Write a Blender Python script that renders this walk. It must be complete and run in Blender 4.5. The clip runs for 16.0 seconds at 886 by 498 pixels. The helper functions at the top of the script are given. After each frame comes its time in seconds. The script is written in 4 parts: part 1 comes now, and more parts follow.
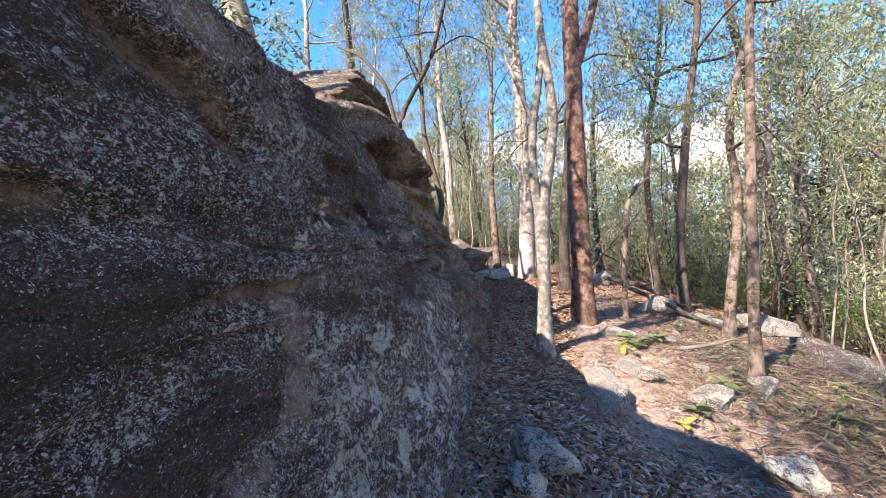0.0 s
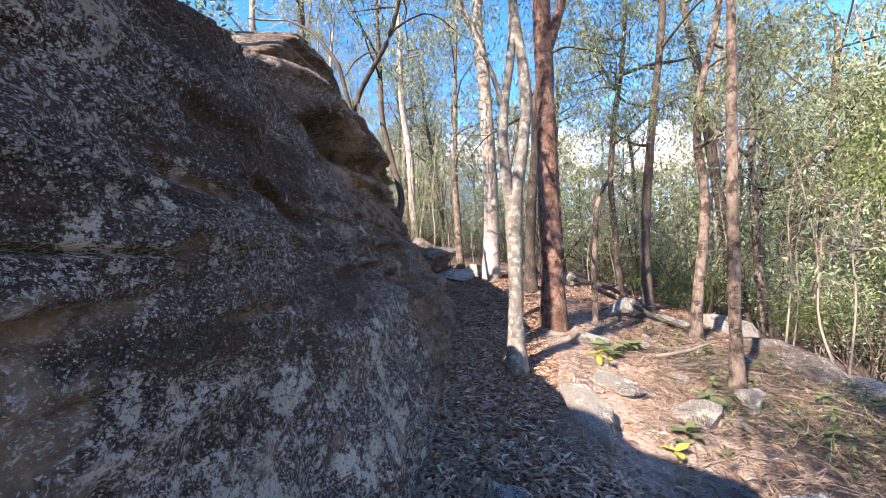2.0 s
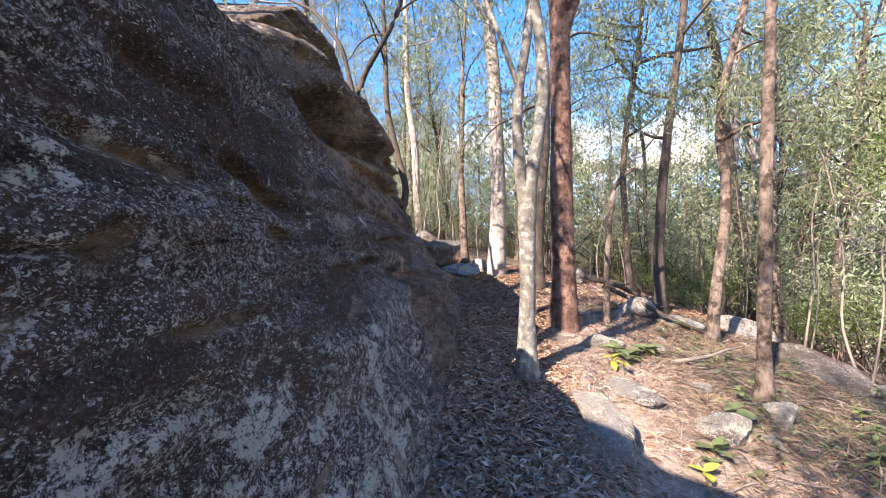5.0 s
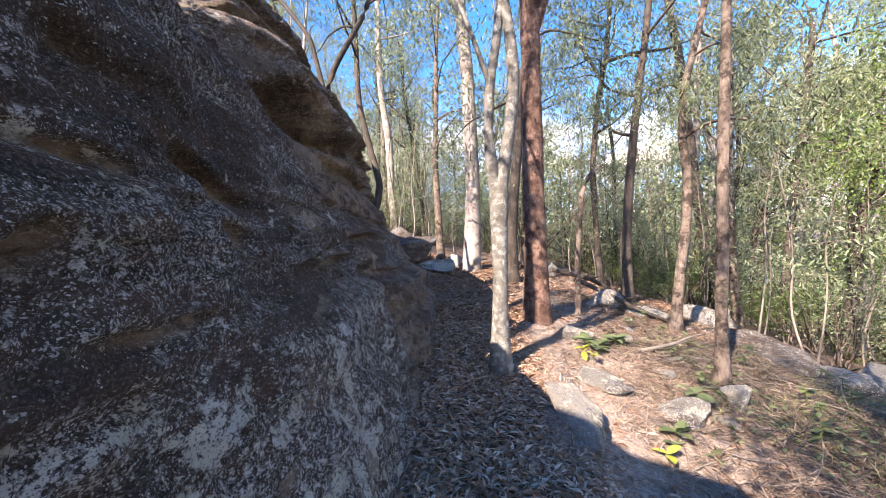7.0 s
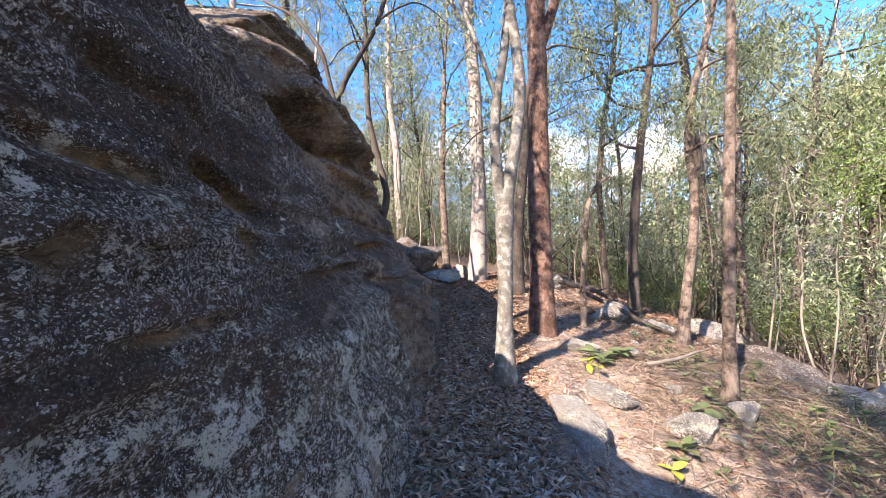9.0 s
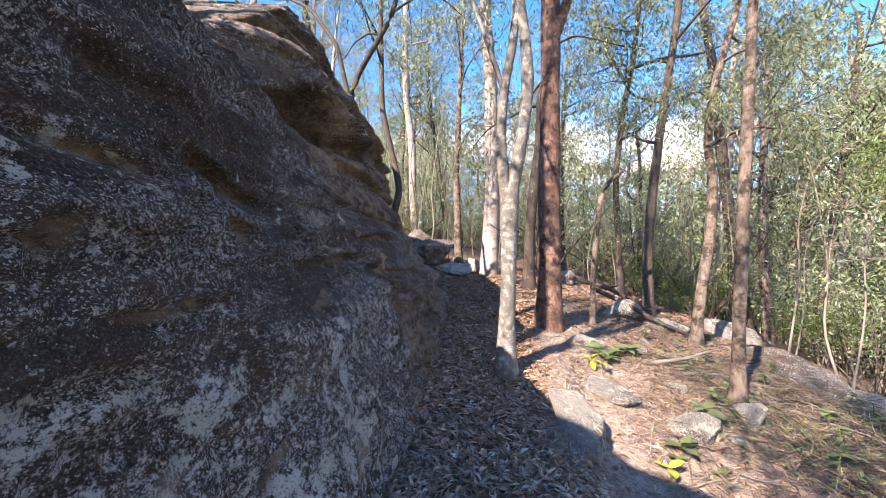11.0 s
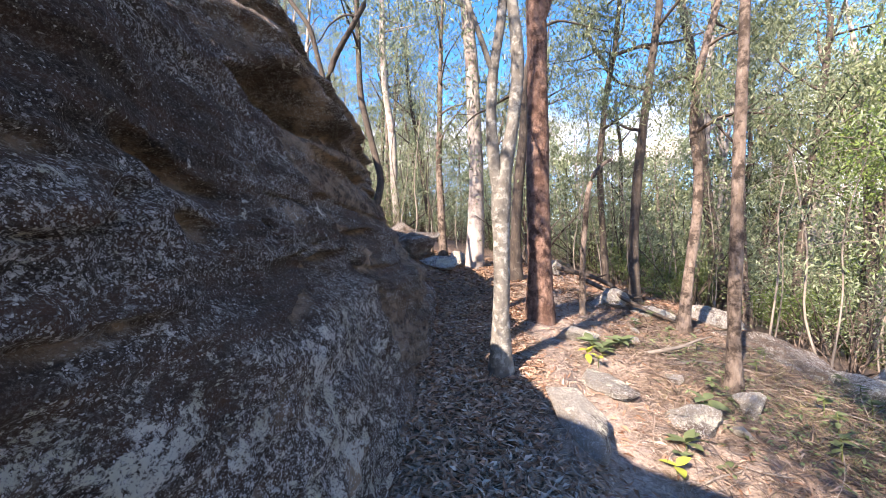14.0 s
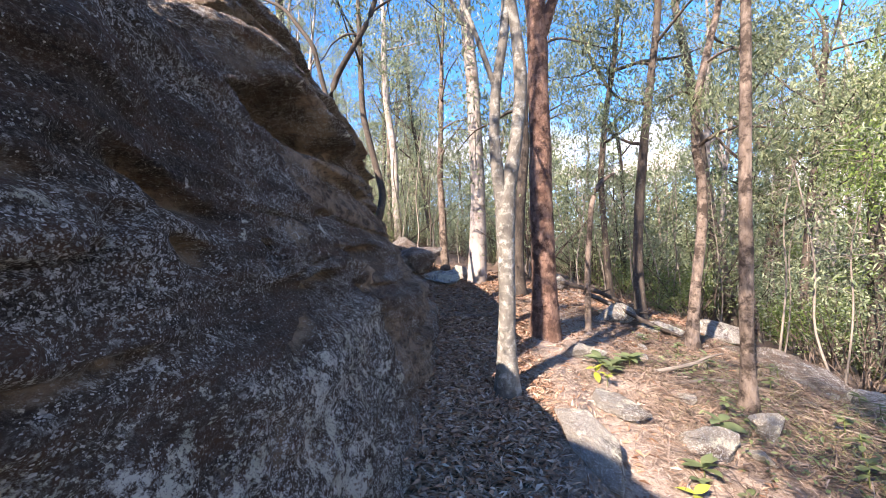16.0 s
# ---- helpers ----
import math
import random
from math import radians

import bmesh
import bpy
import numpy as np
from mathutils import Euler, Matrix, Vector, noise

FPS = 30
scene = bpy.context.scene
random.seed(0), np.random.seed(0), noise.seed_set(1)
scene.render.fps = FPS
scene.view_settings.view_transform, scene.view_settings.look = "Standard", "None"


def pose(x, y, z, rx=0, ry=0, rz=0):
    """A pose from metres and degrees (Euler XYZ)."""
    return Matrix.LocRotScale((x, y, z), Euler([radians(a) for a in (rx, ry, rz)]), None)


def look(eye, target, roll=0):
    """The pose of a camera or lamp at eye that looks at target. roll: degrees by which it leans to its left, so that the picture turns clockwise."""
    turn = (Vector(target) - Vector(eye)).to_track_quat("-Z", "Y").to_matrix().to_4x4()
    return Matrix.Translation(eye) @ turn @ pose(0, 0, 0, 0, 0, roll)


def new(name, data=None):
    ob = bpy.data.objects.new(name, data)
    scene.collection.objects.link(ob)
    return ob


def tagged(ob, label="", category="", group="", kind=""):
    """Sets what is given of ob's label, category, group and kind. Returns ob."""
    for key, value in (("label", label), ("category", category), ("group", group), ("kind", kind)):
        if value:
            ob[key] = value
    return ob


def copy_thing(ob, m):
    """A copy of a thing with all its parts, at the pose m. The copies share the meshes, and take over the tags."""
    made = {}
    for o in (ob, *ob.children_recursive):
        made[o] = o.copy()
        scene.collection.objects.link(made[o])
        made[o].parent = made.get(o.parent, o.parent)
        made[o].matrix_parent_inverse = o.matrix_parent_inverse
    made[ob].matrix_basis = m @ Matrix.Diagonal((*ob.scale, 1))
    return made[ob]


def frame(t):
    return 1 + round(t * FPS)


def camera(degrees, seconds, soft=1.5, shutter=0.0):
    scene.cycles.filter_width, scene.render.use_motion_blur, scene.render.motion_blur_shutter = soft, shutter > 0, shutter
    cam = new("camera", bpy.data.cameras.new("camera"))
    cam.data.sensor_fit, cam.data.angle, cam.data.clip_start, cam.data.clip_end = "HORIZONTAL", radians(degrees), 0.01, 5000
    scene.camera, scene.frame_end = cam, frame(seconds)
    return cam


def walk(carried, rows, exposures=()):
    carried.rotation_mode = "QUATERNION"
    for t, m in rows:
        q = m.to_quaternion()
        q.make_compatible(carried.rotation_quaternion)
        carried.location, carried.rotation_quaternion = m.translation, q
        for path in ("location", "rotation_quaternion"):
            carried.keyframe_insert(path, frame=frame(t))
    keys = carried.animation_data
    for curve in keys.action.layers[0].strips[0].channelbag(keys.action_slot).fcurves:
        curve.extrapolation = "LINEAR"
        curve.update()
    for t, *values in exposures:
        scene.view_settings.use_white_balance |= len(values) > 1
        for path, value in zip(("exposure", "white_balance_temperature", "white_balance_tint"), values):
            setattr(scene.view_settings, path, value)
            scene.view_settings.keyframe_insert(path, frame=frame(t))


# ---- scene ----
cam = camera(103.3, 16.0, soft=0.9)
PATH = [
    (0, (0.504, 0.647, 1.516), (-0.111, 2.548, 1.601), -1.5),
    (0.5, (0.48, 0.774, 1.512), (0.033, 2.723, 1.539), -1.1),
    (1, (0.335, 1.061, 1.533), (-0.046, 3.023, 1.593), -0.9),
    (1.5, (0.261, 1.212, 1.54), (-0.04, 3.189, 1.554), 0.9),
    (2, (0.349, 1.335, 1.547), (-0.06, 3.291, 1.622), -1.5),
    (2.5, (0.433, 1.507, 1.573), (0.155, 3.486, 1.648), -1.2),
    (3, (0.357, 1.599, 1.572), (0.101, 3.583, 1.558), -0.2),
    (3.5, (0.254, 1.623, 1.567), (-0.036, 3.602, 1.58), 0.3),
    (4, (0.245, 1.614, 1.576), (-0.185, 3.567, 1.609), -0.6),
    (4.2, (0.244, 1.613, 1.574), (-0.195, 3.564, 1.611), -0.7),
    (6.5, (0.279, 1.65, 1.579), (-0.07, 3.619, 1.6), -0.5),
    (7, (0.287, 1.641, 1.576), (-0.011, 3.618, 1.587), -1.3),
    (7.5, (0.286, 1.643, 1.577), (0.01, 3.623, 1.631), -1.0),
    (8, (0.283, 1.641, 1.579), (-0.03, 3.615, 1.636), -1.2),
    (8.5, (0.287, 1.629, 1.575), (-0.044, 3.601, 1.633), -0.5),
    (8.7, (0.284, 1.619, 1.573), (-0.045, 3.591, 1.642), -0.5),
    (10.8, (0.454, 1.55, 1.574), (0.063, 3.511, 1.621), 0.5),
    (11, (0.442, 1.59, 1.563), (0.019, 3.545, 1.595), 0.7),
    (11.5, (0.42, 1.634, 1.552), (-0.07, 3.574, 1.554), -0.3),
    (12, (0.343, 1.705, 1.546), (0.05, 3.684, 1.507), 0.7),
    (12.5, (0.227, 1.767, 1.545), (-0.038, 3.747, 1.456), -0.4),
    (13, (0.25, 1.806, 1.55), (0.023, 3.793, 1.53), -0.8),
    (13.5, (0.326, 1.812, 1.572), (-0.01, 3.784, 1.572), -0.9),
    (14, (0.32, 1.817, 1.578), (-0.003, 3.791, 1.568), -0.7),
    (14.5, (0.311, 1.808, 1.579), (-0.009, 3.782, 1.553), -1.1),
    (15, (0.313, 1.799, 1.576), (0.025, 3.779, 1.573), -0.5),
    (15.5, (0.279, 1.827, 1.606), (-0.1, 3.789, 1.678), -0.5),
    (16, (0.28, 1.879, 1.609), (-0.047, 3.851, 1.676), -1.0),
]
walk(cam, [(t, look(e, a, r)) for t, e, a, r in PATH], [(0.0, 2.68, 8250, 20), (16.0, 2.68, 8250, 20)])

# ---------------------------------------------------------------- world, sun
SUN_AZ = Vector((-0.52, -0.85, 0)).normalized()
SUN_EL = radians(38.3)
world = bpy.data.worlds.new("sky")
scene.world = world
world.use_nodes = True
wn, wl = world.node_tree.nodes, world.node_tree.links
sky = wn.new("ShaderNodeTexSky")
sky.sky_type = "NISHITA"
sky.sun_disc = False
sky.sun_elevation = SUN_EL
sky.sun_rotation = math.atan2(SUN_AZ.x, SUN_AZ.y)
sky.air_density, sky.dust_density, sky.ozone_density = 0.9, 0.2, 4.0
sky.altitude = 600
wc = wn.new("ShaderNodeTexCoord")
cn = wn.new("ShaderNodeTexNoise")
cn.inputs["Scale"].default_value, cn.inputs["Detail"].default_value = 3.2, 6
cmap = wn.new("ShaderNodeMapping")
cmap.inputs["Scale"].default_value = (1, 1, 2.2)
cmap.inputs["Location"].default_value = (0.35, 0.1, 0.62)
cr = wn.new("ShaderNodeValToRGB")
cr.color_ramp.elements[0].position, cr.color_ramp.elements[1].position = 0.40, 0.52
csep = wn.new("ShaderNodeSeparateXYZ")   # broken cloud low over the horizon, carried on unseen all round to whiten fill light
cband = wn.new("ShaderNodeValToRGB")
for pos, v in ((0.0, 0.75), (0.20, 1.0), (0.29, 0.85), (0.36, 0.0)):
    e = cband.color_ramp.elements[0] if pos == 0.0 else cband.color_ramp.elements.new(pos)
    e.position, e.color = pos, (v, v, v, 1)
cband.color_ramp.elements[-1].color = (0, 0, 0, 1)
cmul = wn.new("ShaderNodeMath")
cmul.operation = "MULTIPLY"
cmix = wn.new("ShaderNodeMix")
cmix.data_type = "RGBA"
cmix.inputs[7].default_value = (3.5, 3.55, 3.65, 1)
wl.new(wc.outputs["Generated"], cmap.inputs["Vector"])
wl.new(cmap.outputs[0], cn.inputs["Vector"])
wl.new(cn.outputs[0], cr.inputs[0])
wl.new(wc.outputs["Generated"], csep.inputs[0])
wl.new(csep.outputs["Z"], cband.inputs[0])
wl.new(cr.outputs[0], cmul.inputs[0])
wl.new(cband.outputs[0], cmul.inputs[1])
wl.new(cmul.outputs[0], cmix.inputs[0])
sat = wn.new("ShaderNodeHueSaturation")
sat.inputs["Hue"].default_value, sat.inputs["Saturation"].default_value = 0.505, 1.30
wl.new(sky.outputs[0], sat.inputs["Color"])
wl.new(sat.outputs[0], cmix.inputs[6])
wl.new(cmix.outputs[2], wn["Background"].inputs["Color"])
wn["Background"].inputs["Strength"].default_value = 0.122
sun = new("sun", bpy.data.lights.new("sun", "SUN"))
sun.data.energy, sun.data.angle, sun.data.color = 3.25, radians(0.55), (1.0, 0.985, 0.96)
sun.matrix_world = look(SUN_AZ * 30 * math.cos(SUN_EL) + Vector((0, 0, 30 * math.sin(SUN_EL))), (0, 0, 0))

# ---------------------------------------------------------------- numeric noise
_rng = np.random.default_rng(7)
_TAB = _rng.random(4096)


def lattice(ix, iy, iz):
    h = (ix * 73856093) ^ (iy * 19349663) ^ (iz * 83492791)
    h = (h ^ (h >> 13)) * 1274126177
    return _TAB[(h ^ (h >> 11)) & 4095]


def vnoise(x, y, z):
    """Smooth value noise, -1 to 1."""
    x, y, z = np.broadcast_arrays(np.asarray(x, float), np.asarray(y, float), np.asarray(z, float))
    ix, iy, iz = (np.floor(a).astype(np.int64) for a in (x, y, z))
    fx, fy, fz = x - ix, y - iy, z - iz
    fx, fy, fz = (a * a * (3 - 2 * a) for a in (fx, fy, fz))
    out = 0
    for dx in (0, 1):
        for dy in (0, 1):
            for dz in (0, 1):
                w = (fx if dx else 1 - fx) * (fy if dy else 1 - fy) * (fz if dz else 1 - fz)
                out = out + w * lattice(ix + dx, iy + dy, iz + dz)
    return out * 2 - 1


def fbm(x, y, z, octaves=4):
    out, amp = 0, 1.0
    for k in range(octaves):
        out = out + amp * vnoise(x * 2 ** k + 17.3 * k, y * 2 ** k + 5.1 * k, z * 2 ** k + 9.7 * k)
        amp *= 0.5
    return out


def smooth(a, b, x):
    t = np.clip((np.asarray(x, float) - a) / (b - a), 0, 1)
    return t * t * (3 - 2 * t)


# ---------------------------------------------------------------- materials
def material(name, rough=0.85):
    m = bpy.data.materials.new(name)
    m.use_nodes = True
    b = m.node_tree.nodes["Principled BSDF"]
    b.inputs["Roughness"].default_value = rough
    b.inputs["Specular IOR Level"].default_value = 0.3
    return m, m.node_tree.nodes, m.node_tree.links, b


def coords(n, l, scale=(1, 1, 1)):
    tc, mp = n.new("ShaderNodeTexCoord"), n.new("ShaderNodeMapping")
    mp.inputs["Scale"].default_value = scale
    l.new(tc.outputs["Object"], mp.inputs["Vector"])
    return mp.outputs[0]


def noise_node(n, l, vec, scale, detail=6, rough=0.6, lo=0.35, hi=0.65, distortion=0.0):
    t, r = n.new("ShaderNodeTexNoise"), n.new("ShaderNodeMapRange")
    t.inputs["Scale"].default_value, t.inputs["Detail"].default_value = scale, detail
    t.inputs["Roughness"].default_value, t.inputs["Distortion"].default_value = rough, distortion
    r.inputs["From Min"].default_value, r.inputs["From Max"].default_value = lo, hi
    l.new(vec, t.inputs["Vector"])
    l.new(t.outputs[0], r.inputs["Value"])
    return r.outputs[0]


def mix(n, l, fac, a, b, blend="MIX"):
    m = n.new("ShaderNodeMix")
    m.data_type, m.blend_type = "RGBA", blend
    for sock, v in ((m.inputs[0], fac), (m.inputs[6], a), (m.inputs[7], b)):
        if hasattr(v, "is_output"):
            l.new(v, sock)
        else:
            sock.default_value = v if isinstance(v, (int, float)) else (*v, 1)
    return m.outputs[2]


def maths(n, l, op, a, b):
    m = n.new("ShaderNodeMath")
    m.operation = op
    for sock, v in ((m.inputs[0], a), (m.inputs[1], b)):
        if hasattr(v, "is_output"):
            l.new(v, sock)
        else:
            sock.default_value = v
    return m.outputs[0]


def bump(n, l, b, height, strength=0.5, distance=0.02):
    t = n.new("ShaderNodeBump")
    t.inputs["Strength"].default_value, t.inputs["Distance"].default_value = strength, distance
    l.new(height, t.inputs["Height"])
    l.new(t.outputs[0], b.inputs["Normal"])


def grown(n, l, vec, scale, detail, rough, growth, at, soft):
    """Noise that passes its threshold sooner where growth is strong."""
    t, r = n.new("ShaderNodeTexNoise"), n.new("ShaderNodeMapRange")
    t.inputs["Scale"].default_value, t.inputs["Detail"].default_value, t.inputs["Roughness"].default_value = scale, detail, rough
    l.new(vec, t.inputs["Vector"])
    l.new(maths(n, l, "ADD", t.outputs[0], maths(n, l, "MULTIPLY", growth, 0.34)), r.inputs["Value"])
    r.inputs["From Min"].default_value, r.inputs["From Max"].default_value = at, at + soft
    return r.outputs[0]


def speckle(n, l, vec, scale, density, small, large, soft=0.10):
    """Separate round flecks: a share of the cells, given by density, each of its own size; and a random value for each."""
    t, s = n.new("ShaderNodeTexVoronoi"), n.new("ShaderNodeSeparateColor")
    t.inputs["Scale"].default_value = scale
    l.new(vec, t.inputs["Vector"])
    l.new(t.outputs["Color"], s.inputs[0])
    size = maths(n, l, "ADD", maths(n, l, "MULTIPLY", s.outputs[1], large - small), small)
    shape, there = n.new("ShaderNodeMapRange"), n.new("ShaderNodeMapRange")
    shape.inputs["From Max"].default_value, there.inputs["From Max"].default_value = soft, 0.06
    l.new(maths(n, l, "SUBTRACT", size, t.outputs["Distance"]), shape.inputs["Value"])
    l.new(maths(n, l, "SUBTRACT", density, s.outputs[0]), there.inputs["Value"])
    return maths(n, l, "MULTIPLY", shape.outputs[0], there.outputs[0]), s.outputs[2]


def warped(n, l, v, scale, amount):
    w, off = n.new("ShaderNodeTexNoise"), n.new("ShaderNodeVectorMath")
    w.inputs["Scale"].default_value, w.inputs["Detail"].default_value = scale, 4
    l.new(v, w.inputs["Vector"])
    off.operation = "MULTIPLY_ADD"
    off.inputs[1].default_value = (amount, amount, amount)
    l.new(w.outputs["Color"], off.inputs[0])
    l.new(v, off.inputs[2])
    return off.outputs[0]


def rock_material(name, lichen=0.5, crust=0.6, tan=(0.30, 0.20, 0.125), pale=(0.46, 0.48, 0.48), dark=(0.030, 0.026, 0.026)):
    """Sandstone under a dark crust with lichen; lichen and crust: how much of it they cover."""
    m, n, l, b = material(name, 0.92)
    v = coords(n, l)
    wv = warped(n, l, v, 45, 0.028)
    wide = warped(n, l, v, 9, 0.12)
    strata = coords(n, l, (2.0, 0.9, 9.0))
    # bare sandstone with iron staining along the beds
    sand = mix(n, l, noise_node(n, l, strata, 1.4, 8, 0.65, 0.35, 0.7), tan, (tan[0] * 0.88, tan[1] * 0.74, tan[2] * 0.66))
    sand = mix(n, l, noise_node(n, l, v, 30, 7, 0.75, 0.35, 0.65), sand, tuple(c * 0.66 for c in tan))
    # dark crust, black and rust brown, grained
    crusty = mix(n, l, noise_node(n, l, strata, 1.6, 9, 0.7, 0.42, 0.62), dark, (0.13, 0.070, 0.048))
    crusty = mix(n, l, noise_node(n, l, v, 7, 8, 0.75, 0.46, 0.60), crusty, (0.075, 0.055, 0.045))
    crusty = mix(n, l, noise_node(n, l, v, 110, 6, 0.85, 0.50, 0.60), crusty, (0.20, 0.175, 0.155))
    big = noise_node(n, l, wide, 1.5, 9, 0.66, 0.62 - 0.3 * crust, 0.70 - 0.3 * crust)
    col = mix(n, l, big, sand, crusty)
    hollow = n.new("ShaderNodeAttribute")
    hollow.attribute_name = "bare"
    hm = maths(n, l, "MULTIPLY", hollow.outputs["Fac"], noise_node(n, l, wv, 9, 8, 0.7, 0.40, 0.56))
    col = mix(n, l, hm, col, sand)
    clear = maths(n, l, "SUBTRACT", 1.0, maths(n, l, "MULTIPLY", hollow.outputs["Fac"], 0.9))
    if lichen is None:
        growth = n.new("ShaderNodeAttribute")
        growth.attribute_name = "growth"
        growth = growth.outputs["Fac"]
    else:
        growth = n.new("ShaderNodeValue")
        growth.outputs[0].default_value = lichen
        growth = growth.outputs[0]
    # granular grey lichen in broad fields: flecks of three sizes
    field = grown(n, l, coords(n, l, (1.0, 0.62, 1.9)), 1.9, 9, 0.70, maths(n, l, "ADD", maths(n, l, "MULTIPLY", growth, 0.6), 0.28), 0.60, 0.09)
    fine, tint = speckle(n, l, wv, 165, maths(n, l, "ADD", maths(n, l, "MULTIPLY", field, 0.50), 0.12), 0.26, 0.66, 0.10)
    mid = maths(n, l, "MULTIPLY", field, noise_node(n, l, v, 36, 7, 0.80, 0.54, 0.575))
    tint2 = noise_node(n, l, v, 60, 4, 0.7, 0.35, 0.6)
    dust = maths(n, l, "MULTIPLY", maths(n, l, "MAXIMUM", fine, mid), clear)
    col = mix(n, l, dust, col, mix(n, l, maths(n, l, "MAXIMUM", tint, maths(n, l, "MULTIPLY", tint2, mid)), (0.22, 0.21, 0.205), (0.86, 0.85, 0.83)))
    # pale rosettes and ragged crusts in clusters, broken by grain
    clump = grown(n, l, v, 2.6, 6, 0.65, growth, 0.55, 0.08)
    age = noise_node(n, l, v, 9, 4, 0.6, 0.4, 0.6)
    ros = maths(n, l, "MAXIMUM", grown(n, l, v, 8.5, 8, 0.70, growth, 0.735, 0.035), grown(n, l, coords(n, l, (1.1, 0.9, 1.2)), 22, 7, 0.74, growth, 0.755, 0.03))
    ros = maths(n, l, "MAXIMUM", ros, maths(n, l, "MULTIPLY", clump, grown(n, l, v, 5.5, 9, 0.70, growth, 0.745, 0.03)))
    ros = maths(n, l, "MAXIMUM", ros, maths(n, l, "MULTIPLY", clump, grown(n, l, coords(n, l, (1.0, 0.8, 1.3)), 4.2, 11, 0.80, growth, 0.815, 0.03)))
    ros = maths(n, l, "MULTIPLY", ros, noise_node(n, l, v, 80, 5, 0.8, 0.41, 0.48))
    ros = maths(n, l, "MULTIPLY", ros, clear)
    col = mix(n, l, ros, col, mix(n, l, noise_node(n, l, v, 4, 3, 0.5, 0.45, 0.6), pale, mix(n, l, age, (0.56, 0.55, 0.45), (0.76, 0.75, 0.64))))
    l.new(col, b.inputs["Base Color"])
    h = maths(n, l, "ADD", noise_node(n, l, v, 80, 10, 0.8, 0.2, 0.8), maths(n, l, "MULTIPLY", maths(n, l, "ADD", ros, dust), 0.3))
    h = maths(n, l, "ADD", h, maths(n, l, "MULTIPLY", noise_node(n, l, wv, 17, 9, 0.7, 0.2, 0.8), 2.2))
    bump(n, l, b, h, 1.0, 0.034)
    return m


def bark_material(name, a, c, spot, stretch=(30, 30, 4), spot_scale=9, relief=0.5, spot_amount=0.0, dist=0.015):
    m, n, l, b = material(name, 0.9)
    v, s = coords(n, l), coords(n, l, stretch)
    col = mix(n, l, noise_node(n, l, s, 1.0, 8, 0.65, 0.32, 0.68, 0.4), a, c)
    col = mix(n, l, noise_node(n, l, v, spot_scale, 7, 0.7, 0.56 - spot_amount, 0.66 - spot_amount), col, spot)
    col = mix(n, l, noise_node(n, l, v, 1.1, 4, 0.6, 0.45, 0.75), col, tuple(x * 0.62 for x in a))
    l.new(col, b.inputs["Base Color"])
    bump(n, l, b, noise_node(n, l, s, 1.6, 10, 0.7, 0.2, 0.8, 0.4), relief, dist)
    return m


def leaf_material(name, ramp, gloss=0.45, through_light=0.35):
    m, n, l, b = material(name, gloss)
    g = n.new("ShaderNodeNewGeometry")
    r = n.new("ShaderNodeValToRGB")
    r.color_ramp.elements[0].color, r.color_ramp.elements[1].color = (*ramp[0], 1), (*ramp[-1], 1)
    for k, c in enumerate(ramp[1:-1]):
        r.color_ramp.elements.new((k + 1) / (len(ramp) - 1)).color = (*c, 1)
    l.new(g.outputs["Random Per Island"], r.inputs[0])
    info = n.new("ShaderNodeObjectInfo")
    hue = n.new("ShaderNodeHueSaturation")
    val = n.new("ShaderNodeMapRange")
    val.inputs["To Min"].default_value, val.inputs["To Max"].default_value = 0.75, 1.3
    l.new(info.outputs["Random"], val.inputs["Value"])
    l.new(val.outputs[0], hue.inputs["Value"])
    l.new(r.outputs[0], hue.inputs["Color"])
    l.new(hue.outputs[0], b.inputs["Base Color"])
    b.inputs["Specular IOR Level"].default_value = 0.35 if through_light else 0.12
    if through_light:
        t, x = n.new("ShaderNodeBsdfTranslucent"), n.new("ShaderNodeMixShader")
        l.new(hue.outputs[0], t.inputs["Color"])
        x.inputs[0].default_value = through_light
        l.new(b.outputs[0], x.inputs[1])
        l.new(t.outputs[0], x.inputs[2])
        l.new(x.outputs[0], n["Material Output"].inputs["Surface"])
    return m


M_ROCK = rock_material("weathered sandstone", None, 0.92, (0.54, 0.42, 0.32), (0.84, 0.83, 0.78), (0.034, 0.022, 0.017))
M_DARK_ROCK = rock_material("dark sandstone", 0.25, 0.85, (0.30, 0.27, 0.25), (0.46, 0.48, 0.48), (0.06, 0.06, 0.062))
M_STONE = rock_material("lichen stone", 0.5, 0.42, (0.36, 0.335, 0.305), (0.48, 0.48, 0.465), (0.10, 0.09, 0.085))
M_PALE_STONE = rock_material("pale sandstone", 0.45, 0.28, (0.48, 0.445, 0.40), (0.58, 0.57, 0.53), (0.15, 0.135, 0.12))
M_BLUE_STONE = rock_material("mossy grey stone", 0.72, 0.8, (0.26, 0.24, 0.22), (0.52, 0.56, 0.58), (0.045, 0.05, 0.055))
M_GREY = bark_material("grey bark", (0.095, 0.085, 0.075), (0.22, 0.205, 0.185), (0.33, 0.325, 0.30), (13, 13, 9), 12, 1.0, 0.05, 0.016)
# blotches on the next three barks: bark patches plus painted leaf-shadow dapple
M_RED = bark_material("ironbark", (0.15, 0.078, 0.058), (0.36, 0.225, 0.175), (0.085, 0.045, 0.034), (15, 15, 8), 5, 1.0, 0.08, 0.05)
M_WHITE = bark_material("white gum bark", (0.27, 0.232, 0.215), (0.37, 0.325, 0.30), (0.13, 0.10, 0.09), (7, 7, 3), 2.6, 0.35, 0.05, 0.01)
